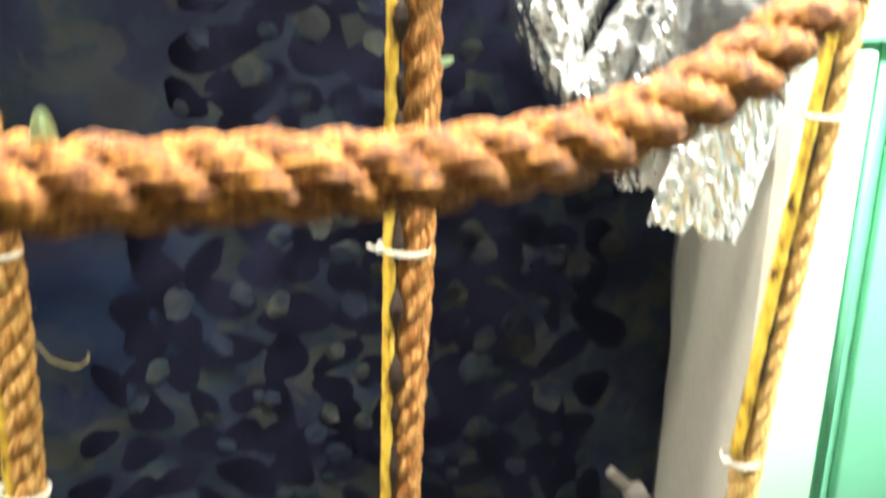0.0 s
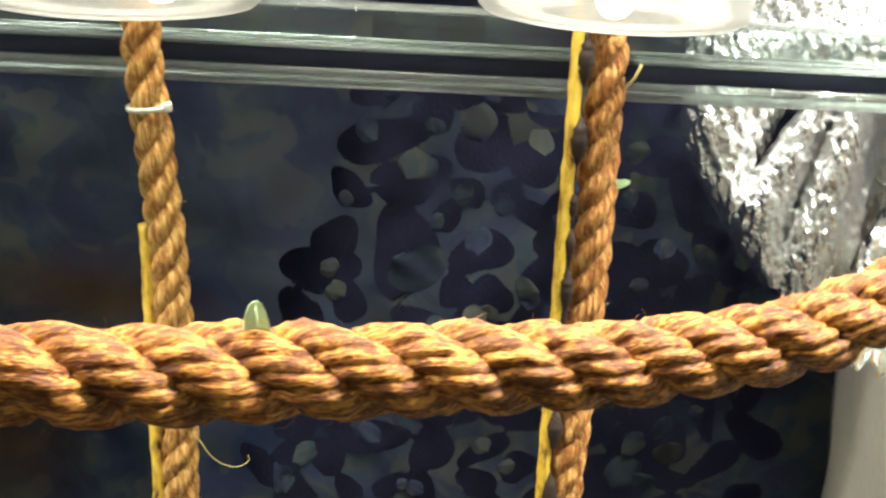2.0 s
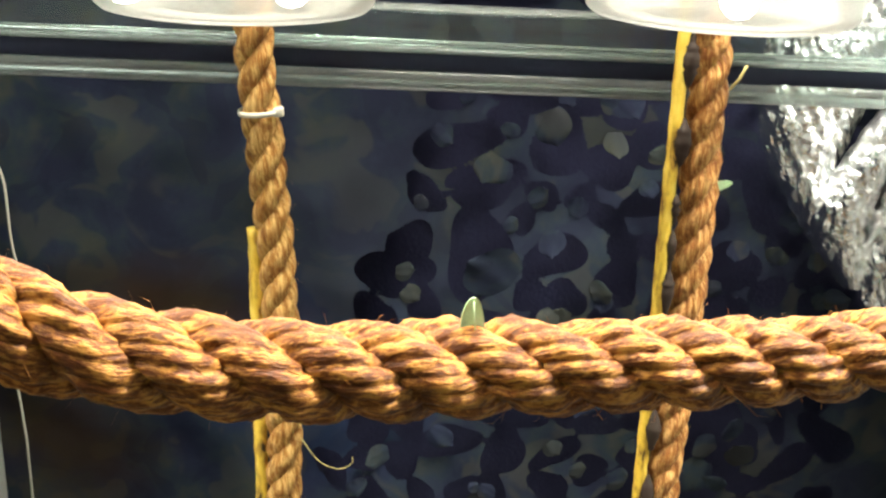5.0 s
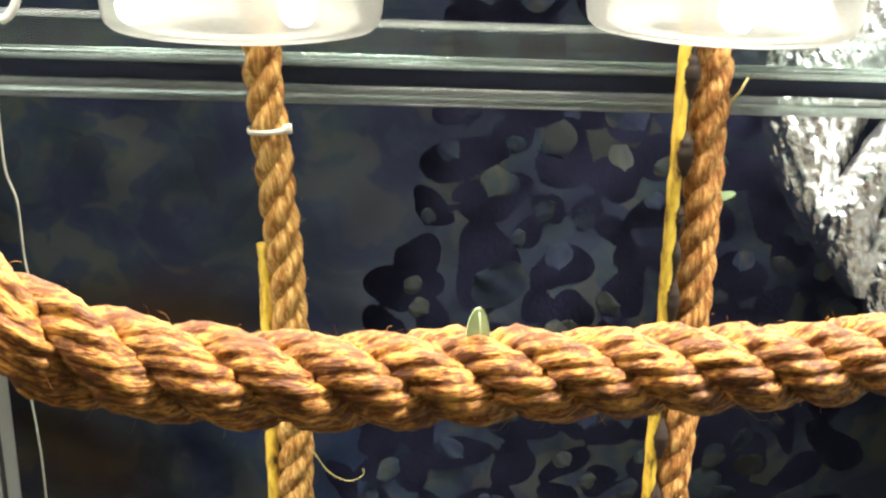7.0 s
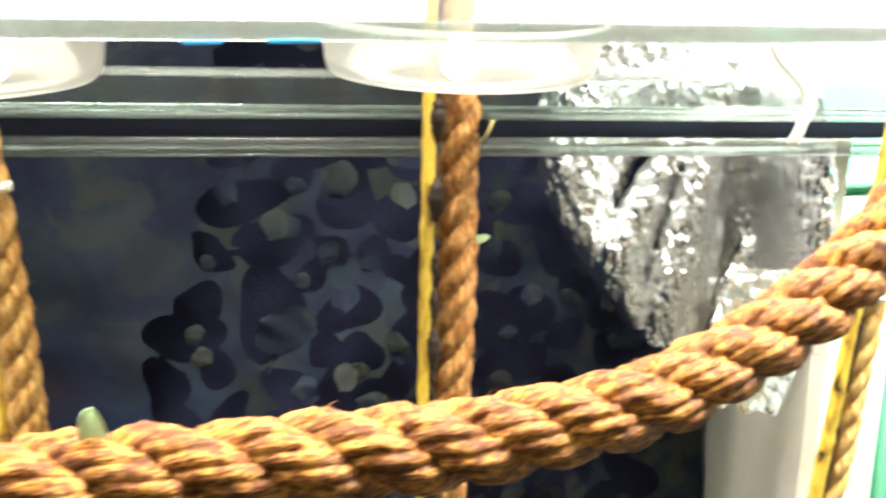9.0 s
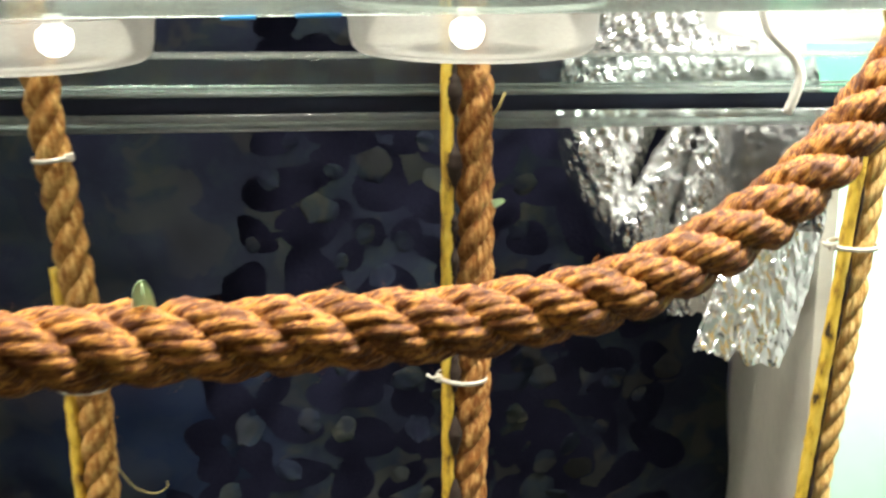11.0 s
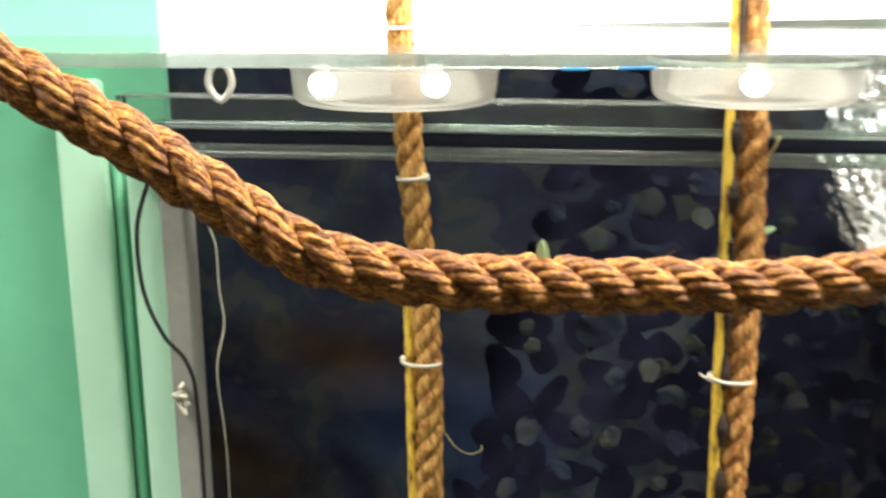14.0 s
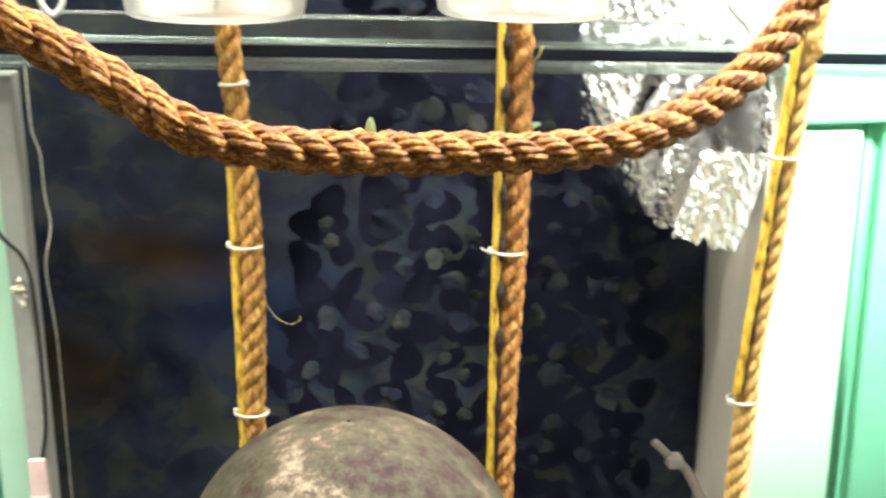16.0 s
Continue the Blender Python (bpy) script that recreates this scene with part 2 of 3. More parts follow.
    p.inputs["Roughness"].default_value = 0.85
    return m


def dome_material():
    m, t, ns, ls, p = nodes_of("mottled_dome")
    co = ns.new("ShaderNodeTexCoord")
    n1 = add(t, "ShaderNodeTexNoise", Scale=13.0, Detail=8.0, Roughness=0.72)
    n2 = add(t, "ShaderNodeTexNoise", Scale=95.0, Detail=7.0, Roughness=0.8)
    mp = add(t, "ShaderNodeMapping", Scale=(1, 1, 0.45))
    ls.new(co.outputs["Object"], mp.inputs[0])
    ls.new(mp.outputs[0], n1.inputs["Vector"])
    ls.new(co.outputs["Object"], n2.inputs["Vector"])
    s = ns.new("ShaderNodeMath")
    s.operation = "MULTIPLY_ADD"
    s.inputs[1].default_value = 0.55
    ls.new(n2.outputs["Fac"], s.inputs[0])
    ls.new(n1.outputs["Fac"], s.inputs[2])
    r = ramp(t, s.outputs[0], [(0.62, (0.014, 0.008, 0.008)), (0.70, (0.034, 0.018, 0.016)), (0.77, (0.040, 0.041, 0.025)), (0.84, (0.068, 0.050, 0.035)), (0.95, (0.20, 0.165, 0.12))])
    ls.new(r.outputs[0], p.inputs["Base Color"])
    p.inputs["Roughness"].default_value = 0.6
    p.inputs["Specular IOR Level"].default_value = 0.16
    p.inputs["Coat Weight"].default_value = 0.0
    p.inputs["Coat Roughness"].default_value = 0.25
    bp = add(t, "ShaderNodeBump", Strength=0.5, Distance=0.003)
    ls.new(n2.outputs["Fac"], bp.inputs["Height"])
    ls.new(bp.outputs[0], p.inputs["Normal"])
    return m


CANE, FOIL, DOME = stick_material(), foil_material(), dome_material()
NET, FLAP = net_material("camouflage_cloth", 0.0), net_material("camouflage_flap", 1.0)


# ---------- mesh helpers ----------
def part(name, bm, material, parent=None, label="", smooth=True):
    me = bpy.data.meshes.new(name)
    bm.to_mesh(me)
    bm.free()
    me.materials.append(material)
    if smooth:
        me.shade_smooth()
    ob = new(name, me)
    if parent:
        ob.parent = parent
    return tagged(ob, label)


def thing(name, label, category, group="", kind="", at=(0, 0, 0), turn=(0, 0, 0)):
    ob = new(name)
    ob.empty_display_size = 0.02
    ob.matrix_basis = pose(*at, *turn)
    return tagged(ob, label, category, group, kind)


def box(lo, hi, bevel=0.0, bm=None):
    bm = bm or bmesh.new()
    c, s = [(a + b) / 2 for a, b in zip(lo, hi)], [b - a for a, b in zip(lo, hi)]
    got = bmesh.ops.create_cube(bm, size=1, matrix=Matrix.Translation(c) @ Matrix.Diagonal((*s, 1)))
    if bevel:
        edges = list({e for v in got["verts"] for e in v.link_edges})
        bmesh.ops.bevel(bm, geom=edges, offset=bevel, segments=2, affect="EDGES", profile=0.5)
    return bm


def lathe(profile, n=64, centre=(0, 0, 0), bm=None, close=False):
    """Turns a profile of (radius, height) about z."""
    bm = bm or bmesh.new()
    rings = [[bm.verts.new((centre[0] + r * math.cos(2 * math.pi * i / n), centre[1] + r * math.sin(2 * math.pi * i / n), centre[2] + z)) for i in range(n)] for r, z in profile]
    pairs = list(zip(rings, rings[1:])) + ([(rings[-1], rings[0])] if close else [])
    for a, b in pairs:
        for i in range(n):
            bm.faces.new((a[i], a[(i + 1) % n], b[(i + 1) % n], b[i]))
    return bm


def spline(points, step):
    """A smooth line through the points, as places at even steps."""
    p = np.array(points, float)
    p = np.vstack([2 * p[0] - p[1], p, 2 * p[-1] - p[-2]])
    fine = []
    for a, b, c, d in zip(p, p[1:], p[2:], p[3:]):
        for k in np.linspace(0, 1, 40, endpoint=False):
            fine.append(0.5 * (2 * b + (c - a) * k + (2 * a - 5 * b + 4 * c - d) * k * k + (3 * b - a - 3 * c + d) * k ** 3))
    fine = np.array(fine + [p[-2]])
    s = np.r_[0, np.cumsum(np.linalg.norm(np.diff(fine, axis=0), axis=1))]
    even = np.linspace(0, s[-1], max(2, int(s[-1] / step) + 1))
    return np.c_[[np.interp(even, s, fine[:, i]) for i in range(3)]].T, even


def frames_along(line):
    """Tangent and two cross directions that don't spin along the line."""
    t = np.gradient(line, axis=0)
    t /= np.linalg.norm(t, axis=1)[:, None]
    a = np.cross(t[0], (0.0, 1.0, 0.2))
    a /= np.linalg.norm(a)
    out = []
    for k in range(len(line)):
        a = a - t[k] * (a @ t[k])
        a /= np.linalg.norm(a)
        out.append(a)
    a = np.array(out)
    return t, a, np.cross(t, a)


def tube(line, radius, n=8, bm=None, ends=True):
    bm = bm or bmesh.new()
    line = np.array(line, float)
    t, a, b = frames_along(line)
    r = np.broadcast_to(radius, len(line))
    rings = []
    for k in range(len(line)):
        rings.append([bm.verts.new(line[k] + r[k] * (math.cos(2 * math.pi * i / n) * a[k] + math.sin(2 * math.pi * i / n) * b[k])) for i in range(n)])
    for u, v in zip(rings, rings[1:]):
        for i in range(n):
            bm.faces.new((u[i], u[(i + 1) % n], v[(i + 1) % n], v[i]))
    if ends:
        bm.faces.new(rings[0][::-1])
        bm.faces.new(rings[-1])
    return bm


def strand_mesh(line, s, diameter, lay, phase, n, rng, relief, yarns=8, turns=0.50, lumps=0.055, rough=0.0):
    """One strand of a three-strand rope, with its yarns as ridges that run nearly along the rope."""
    t, a, b = frames_along(line)
    ang = 2 * math.pi * s / lay + phase
    er = np.cos(ang)[:, None] * a + np.sin(ang)[:, None] * b
    ro, rs = 0.222 * diameter, 0.296 * diameter
    wob = np.interp(s, np.linspace(0, s[-1], 40), rng.normal(0, 0.022, 40))
    centre = line + (ro * (1 + wob))[:, None] * er
    tt = np.gradient(centre, axis=0)
    tt /= np.linalg.norm(tt, axis=1)[:, None]
    e1 = er - tt * (er * tt).sum(1)[:, None]
    e1 /= np.linalg.norm(e1, axis=1)[:, None]
    e2 = np.cross(tt, e1)
    th = np.linspace(0, 2 * math.pi, n, endpoint=False)
    twist = -2 * math.pi * s / (lay * turns)
    swell = np.interp(s, np.linspace(0, s[-1], 140), rng.normal(0, 0.022, 140))
    which = np.floor(yarns * th[None, :] / (2 * math.pi) + 0.5) % yarns
    high = 1 + 0.16 * np.sin(2.3 * which + 5 * s[:, None] / lay) + 0.10 * np.sin(5.1 * which - 11 * s[:, None] / lay)
    # outline of a ring of round yarns: each stands out as its own ridge
    pitch = 2 * math.pi / yarns
    off = (th - np.floor(th / pitch + 0.5) * pitch)[None, :]
    turned = th[None, :] + twist[:, None]
    ry = 1.04 * math.sin(math.pi / yarns)
    ring = np.cos(off) + np.sqrt(np.maximum(ry * ry - np.sin(off) ** 2, 0))
    ring = 1 - relief * (1 - ring / (1 + ry))
    knots = rng.normal(0, 1, (max(8, int(s[-1] / (0.24 * diameter))), yarns))
    lump = np.stack([np.interp(s, np.linspace(0, s[-1], len(knots)), knots[:, q]) for q in range(yarns)], 1)
    lump = lump[:, (which[0].astype(int)) % yarns] * np.cos(off * yarns / 2) ** 2
    grit = np.array([[noise.noise((u[0] * 260, u[1] * 260, u[2] * 260)) + 0.5 * noise.noise((u[0] * 620, u[1] * 620, u[2] * 620)) for u in (c + 0.9 * rs * (math.cos(w) * p + math.sin(w) * q) for w in th[::2])] for c, p, q, w0 in zip(centre[::2], e1[::2], e2[::2], twist[::2])])
    grit = np.repeat(np.repeat(grit, 2, 0)[:len(s)], 2, 1)[:, :n]
    grit = (grit + np.roll(grit, 1, 1) + np.roll(grit, 1, 0) + np.roll(grit, (1, 1), (0, 1))) / 4
    grit = np.stack([np.interp((th - w) % (2 * math.pi), np.r_[th, 2 * math.pi], np.r_[g, g[0]]) for g, w in zip(grit, -twist)]) if rough else 0 * grit
    rr = rs * (rough * grit + ring * (0.94 + 0.06 * high) + swell[:, None] + lumps * lump)
    co = centre[:, None, :] + rr[:, :, None] * (np.cos(turned)[:, :, None] * e1[:, None, :] + np.sin(turned)[:, :, None] * e2[:, None, :])
    verts = co.reshape(-1, 3)
    m = len(s)
    faces = [(k * n + i, k * n + (i + 1) % n, (k + 1) * n + (i + 1) % n, (k + 1) * n + i) for k in range(m - 1) for i in range(n)]
    me = bpy.data.meshes.new("strand")
    me.from_pydata(verts.tolist(), [], faces)
    uv = me.uv_layers.new(name="UVMap")
    kk, ii = np.meshgrid(np.arange(m - 1), np.arange(n), indexing="ij")
    corner = [(s[kk + a] + 0.37 * phase, yarns * (ii + b) / n) for a, b in ((0, 0), (0, 1), (1, 1), (1, 0))]
    flat = np.stack([np.stack(c, -1) for c in corner], 2).astype(np.float32)
    uv.data.foreach_set("uv", flat.ravel())
    me.shade_smooth()
    return me


def fuzz(line, diameter, count, rng, shortest=0.003, longest=0.010):
    """Loose fibres that stand off a rope."""
    bm = bmesh.new()
    t, a, b = frames_along(line)
    for _ in range(count):
        k = int(rng.integers(2, len(line) - 2))
        ang = rng.uniform(0, 6.283)
        d = math.cos(ang) * a[k] + math.sin(ang) * b[k]
        side = np.cross(t[k], d)
        root = line[k] + d * diameter * 0.46
        ln = rng.uniform(shortest, longest)
        tip = root + ln * (0.55 * d + rng.uniform(-1, 1) * t[k] + rng.uniform(-0.5, 0.5) * side)
        midp = (root + tip) / 2 + 0.25 * ln * d
        w = 0.00018
        vs = [bm.verts.new(q) for q in (root - w * side, root + w * side, midp + w * side, midp - w * side, tip)]
        bm.faces.new((vs[0], vs[1], vs[2], vs[3]))
        bm.faces.new((vs[3], vs[2], vs[4]))
    return bm


def rope(name, points, diameter, material, label, group, seed, step=0.0022, n=24, hairs=160, phase=0.0, relief=0.45, rough=0.03):
    rng = np.random.default_rng(seed)
    top = thing(name, label, "rope", group)
    line, s = spline(points, step)
    for k in range(3):
        me = strand_mesh(line, s, diameter, diameter * 2.55, phase + 2 * math.pi * k / 3, n, rng, relief, rough=rough)
        me.materials.append(material)
        new("strand", me).parent = top
    tagged(part("fuzz", fuzz(line, diameter, hairs, rng), material, top, smooth=False), kind="stuff")
    return top


def tie_ring(cx, cy, z, rx, ry, tilt=0.0, head=(-1, 0), tail=0.0, name="cable_tie", label="white nylon cable tie tightened round the rope"):
    """A nylon strap round a rope, with its locking head and a cut tail."""
    top = thing(name, label, "cable tie", "cable ties on the ropes", at=(cx, cy, z), turn=(0, tilt, 0))
    bm = lathe([(1.0, -0.0016), (1.09, -0.0016), (1.09, 0.0016), (1.0, 0.0016)], 40, close=True)
    for v in bm.verts:
        v.co.x *= rx
        v.co.y *= ry
    part("strap", bm, TIE, top)
    hx, hy = head[0] * rx * 1.05, head[1] * ry * 1.05
    part("head", box((hx - 0.0032, hy - 0.003, -0.0028), (hx + 0.0032, hy + 0.003, 0.0028), 0.0007), TIE, top)
    if tail:
        x0 = hx + (0.003 if head[0] > 0 else -0.003)
        sgn = 1 if head[0] > 0 else -1
        part("tail", tube([(hx, hy, 0), (x0 + sgn * tail * 0.5, hy - 0.002, 0.001), (x0 + sgn * tail, hy - 0.003, 0.004)], 0.0013, 6), TIE, top)
    return top


def cane(cx, cy, z0, z1, r, lean, label, seed, crust=0.0):
    rng = np.random.default_rng(seed)
    zs = np.arange(z0, z1, 0.006)
    line = [(cx + lean * (z - z0) + rng.normal(0, 0.00025), cy + rng.normal(0, 0.0002), z) for z in zs]
    top = thing("cane", label, "cane", "canes beside the ropes")
    part("shaft", tube(line, [r * (1 + rng.normal(0, 0.035)) for _ in zs], 10), CANE, top)
    if crust:
        zs = np.arange(z0, z1, 0.0022)
        rough = [max(0.0003, crust * (1.5 * max(0.0, noise.noise((z * 36, seed, 0.0)) + 0.18) ** 0.6 + 0.35 * noise.noise((z * 330, 3.0, seed)))) for z in zs]
        part("crust", tube([(cx + lean * (z - z0) + r * 1.0, cy - r * 0.62, z) for z in zs], rough, 7), CRUST, top, "dark jagged crust")
    return top


# ---------- the room that closes the place ----------
def structure(name, bm, material, label, category):
    return tagged(part(name, bm, material, smooth=False), label, category, kind="structure")


structure("wall_behind", box((-2.0, -2.6, 0), (2.0, -2.5, 2.5)), PAPER, "plain pale plaster wall behind the walkway", "wall")
structure("wall_west", box((-2.1, -2.5, 0), (-2.0, 2.0, 2.5)), PAPER, "plain pale plaster side wall", "wall")
structure("wall_east", box((2.0, -2.5, 0), (2.1, 2.0, 2.5)), PAPER, "plain pale plaster side wall", "wall")
structure("wall_north", box((-2.0, 1.9, 0), (2.0, 2.0, 2.5)), PAPER, "plain pale plaster wall behind the display", "wall")
structure("floor", box((-2.1, -2.6, -0.1), (2.1, 2.0, 0)), TABLE, "dark floor of the exhibit room", "floor")
structure("ceiling", box((-2.1, -2.6, 2.5), (2.1, 2.0, 2.6)), PAPER, "plain white ceiling of the room", "ceiling")
# glowing panels added where the unseen overhead lights hang
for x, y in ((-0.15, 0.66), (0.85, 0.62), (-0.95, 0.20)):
    lamp = thing("added_light_panel", "flat warm white glowing panel added overhead, out of view", "ceiling light", "ceiling lights", at=(x, y, 2.37))
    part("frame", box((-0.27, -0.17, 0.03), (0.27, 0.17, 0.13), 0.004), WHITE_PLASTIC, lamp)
    part("glow_face", box((-0.24, -0.14, 0.015), (0.24, 0.14, 0.029)), ADDED_PANEL_GLOW, lamp)

# ---------- base, back and sides of the display ----------
base = thing("display_base", "dark painted base cabinet under the display", "cabinet")
part("body", box((-1.30, 0.30, 0.0), (1.30, 1.40, 0.52), 0.004), TABLE, base, smooth=False)
part("top", box((-1.32, 0.28, 0.52), (1.32, 1.42, 0.55), 0.004), TABLE, base, smooth=False)
structure("backdrop", box((-0.95, 1.285, 0.55), (0.46, 1.30, 1.50)), BLACK_CLOTH, "black cloth hung behind the camouflage net", "backdrop")


def right_panel():
    """The grey side of the display that runs from the back to the front."""
    bm = bmesh.new()
    ring = [(0.420, 1.25), (0.338, 0.875), (0.350, 0.872), (0.432, 1.25)]
    lo = [bm.verts.new((x, y, 0.55)) for x, y in ring]
    hi = [bm.verts.new((x, y, 1.40)) for x, y in ring]
    bm.faces.new(lo[::-1])
    bm.faces.new(hi)
    for i in range(4):
        bm.faces.new((lo[i], lo[(i + 1) % 4], hi[(i + 1) % 4], hi[i]))
    return bm


structure("panel_east", right_panel(), GREY, "grey board that closes the side of the display", "panel")
structure("post_west", box((-0.540, 0.885, 0.55), (-0.517, 0.93, 1.398), 0.002), ALU, "grey metal corner post of the display", "post")
structure("panel_west", box((-0.675, 0.951, 0.55), (-0.660, 1.285, 1.40)), BLACK_CLOTH, "dark side board behind the corner post", "panel")

mint = thing("mint_wall_east", "mint green painted panelling with a pale raised panel", "wall panelling", kind="structure")
part("board", box((0.40, 1.30, 0.55), (1.40, 1.33, 2.10)), MINT, mint, smooth=False)
part("raised_panel", box((0.462, 1.275, 0.55), (0.675, 1.30, 1.235), 0.006), MINT_PALE, mint, "pale mint raised panel")
part("groove", box((0.688, 1.292, 0.55), (0.700, 1.3005, 1.247)), MINT_DARK, mint, "dark green groove")
part("moulding", box((0.40, 1.270, 1.247), (1.40, 1.30, 1.262), 0.004), MINT, mint)
part("stile", box((0.715, 1.28, 0.55), (0.80, 1.30, 1.247), 0.005), MINT, mint)

mintw = thing("mint_wall_west", "mint green painted panelling with upright battens", "wall panelling", kind="structure")
part("board", box((-1.40, 0.93, 0.55), (-0.541, 0.95, 2.10)), MINT, mintw, smooth=False)
part("batten", box((-0.648, 0.905, 0.55), (-0.600, 0.93, 1.48), 0.006), MINT_PALE, mintw, "pale mint batten")
part("groove", box((-0.597, 0.921, 0.55), (-0.588, 0.9305, 1.40)), MINT_DARK, mintw, "dark green groove")
part("batten", box((-0.578, 0.902, 0.55), (-0.5415, 0.93, 1.395), 0.005), MINT_PALE, mintw, "pale mint batten")

# ---------- glass rail, shelf and glowing white panel ---
rail = thing("glass_rail", "clear acrylic rail with a black seal across the display", "rail", at=(-0.1, 0.87, 1.4035), turn=(0, 1.7, 0))
part("upper_bar", box((-0.467, -0.016, 0.0255), (0.95, 0.016, 0.050), 0.0022), ACRYLIC, rail)
part("ridge", box((-0.467, -0.0185, 0.0215), (0.95, 0.014, 0.0250), 0.0008), ACRYLIC_EDGE, rail, "bright polished edge")
part("top_edge", box((-0.467, -0.0175, 0.0504), (0.95, 0.0150, 0.0522), 0.0006), ACRYLIC_EDGE, rail, "bright polished edge")
part("bottom_edge", box((-0.467, -0.0180, -0.0052), (0.95, 0.0140, -0.0034), 0.0006), ACRYLIC_EDGE, rail, "bright polished edge")
part("seal", box((-0.485, -0.014, 0.0085), (0.95, 0.014, 0.0210), 0.001), RUBBER, rail, "black rubber seal")
part("lower_bar", box((-0.467, -0.0165, -0.003), (0.95, 0.015, 0.0080), 0.0018), ACRYLIC_EDGE, rail)
part("end_cap", box((-0.483, -0.018, 0.020), (-0.470, 0.018, 0.034), 0.003), WHITE_PLASTIC, rail)


def shelf_board():
    """A board with round openings for the tubs."""
    bm = bmesh.new()
    outline = [(-0.80, 0.665), (0.50, 0.665), (0.50, 1.26), (-0.80, 1.26)]
    loops = [outline] + [[(cx + 0.019 * math.cos(a), cy + 0.019 * math.sin(a)) for a in np.linspace(0, 2 * math.pi, 40, endpoint=False)] for cx, cy in ((-0.288, 0.791), (0.021, 0.825))]
    edges = []
    for lp in loops:
        vs = [bm.verts.new((x, y, 0)) for x, y in lp]
        edges += [bm.edges.new((vs[i], vs[(i + 1) % len(vs)])) for i in range(len(vs))]
    bmesh.ops.triangle_fill(bm, edges=edges, use_beauty=True)
    got = bmesh.ops.extrude_face_region(bm, geom=bm.faces[:])
    for v in got["geom"]:
        if isinstance(v, bmesh.types.BMVert):
            v.co.z += 0.012
    bmesh.ops.recalc_face_normals(bm, faces=bm.faces[:])
    return bm


shelf = thing("acrylic_shelf", "frosted acrylic shelf board over the display", "shelf", at=(0, 0, 1.499), turn=(0, 1.0, 0))
part("board", shelf_board(), SHELF, shelf, smooth=False)
part("edge_strip", box((-0.80, 0.660, 0.0005), (0.50, 0.6645, 0.0115), 0.001), ACRYLIC_EDGE, shelf, "polished front edge")
# glowing panel put in for the blown-out white above the shelf
glow_panel = thing("white_panel", "white glowing panel for the blown-out background above the shelf", "light box", at=(0, 0, 1.516))
part("glow_face", box((-0.66, 1.20, 0.0), (0.46, 1.215, 0.34), 0.003), WHITE_GLOW, glow_panel)
part("panel_back", box((-0.67, 1.216, 0.0), (0.47, 1.25, 0.35), 0.003), WHITE_PLASTIC, glow_panel)


def tub(cx, cy, z, label):
    """A milky plastic tub under the shelf, open where the rope goes through."""
    top = thing("plastic_tub", label, "plastic tub", "tubs under the shelf", at=(cx, cy, z), turn=(0, 1.2, 0))
    prof = [(0.050, 0.0), (0.076, 0.0), (0.0825, 0.0014), (0.0866, 0.005), (0.0882, 0.011), (0.0905, 0.035), (0.092, 0.038),
            (0.0945, 0.038), (0.0945, 0.0355), (0.0925, 0.034)]
    inner = [(0.0890, 0.033), (0.0866, 0.011), (0.0848, 0.006), (0.0815, 0.0032), (0.076, 0.002), (0.050, 0.0018)]
    part("bowl", lathe(prof + inner, 72, close=True), TUB, top)
    part("rim", lathe([(0.0500, -0.0010), (0.0525, -0.0012), (0.0525, 0.0028), (0.0500, 0.0028)], 56, close=True), TUB, top)
    return top


tub(-0.294, 0.785, 1.4655, "milky plastic tub round the rope under the shelf")
tub(0.017, 0.79, 1.4625, "milky plastic tub round the rope under the shelf")
tub(0.345, 0.95, 1.4490, "milky plastic tub beside the foil duct")


# glowing bulb shape that stands for a lamp's reflection
def glare_spot(x, y, z):
    top = thing("reflected_glare", "small white glowing shape for a lamp reflection at the shelf edge", "lamp bulb", "bulbs under the shelf", at=(x, y, z))
    prof = [(0.0003, -0.012), (0.0055, -0.0108), (0.0095, -0.0066), (0.0108, -0.001), (0.0095, 0.0038), (0.0055, 0.0066)]
    part("globe", lathe(prof, 28), GLARE_GLOW, top)
    part("glare_cap", lathe([(0.0044, 0.0066), (0.0058, 0.0067), (0.0058, 0.013), (0.0, 0.013)], 24), WHITE_PLASTIC, top)


for spot in GLARE_SPOTS:
    glare_spot(*spot)

# ---------- camouflage net ----------
NET_LO, NET_HI = (-0.65, 0.57), (0.41, 1.49)
# place, half sizes and turn of the clearest openings, with the side on which their tongue hangs
HOLES = [(-0.088, 1.230, 0.043, 0.027, 8, 60), (-0.116, 1.273, 0.052, 0.024, 22, 150), (-0.011, 1.273, 0.034, 0.036, 0, 110), (0.047, 1.251, 0.028, 0.032, 0, 90),
         (-0.151, 1.218, 0.027, 0.016, -35, 250), (-0.093, 1.152, 0.038, 0.050, 10, -40), (-0.010, 1.150, 0.034, 0.026, 20, 100), (0.017, 1.212, 0.020, 0.017, 30, 250),
         (-0.160, 1.132, 0.020, 0.021, 0, 180), (0.002, 1.100, 0.024, 0.024, 0, 265), (0.060, 1.118, 0.028, 0.028, 0, 200), (0.059, 1.309, 0.024, 0.024, 30, 120),
         (0.188, 1.137, 0.032, 0.028, 0, 80), (-0.042, 0.963, 0.042, 0.027, -10, 140), (0.006, 0.907, 0.032, 0.016, 35, 130), (0.156, 0.853, 0.048, 0.044, 0, 60)]


def openwork(x, z):
    """True where the cloth is cut through; the rest is whole."""
    return x > -0.23 + 0.25 * (z - 1.0)


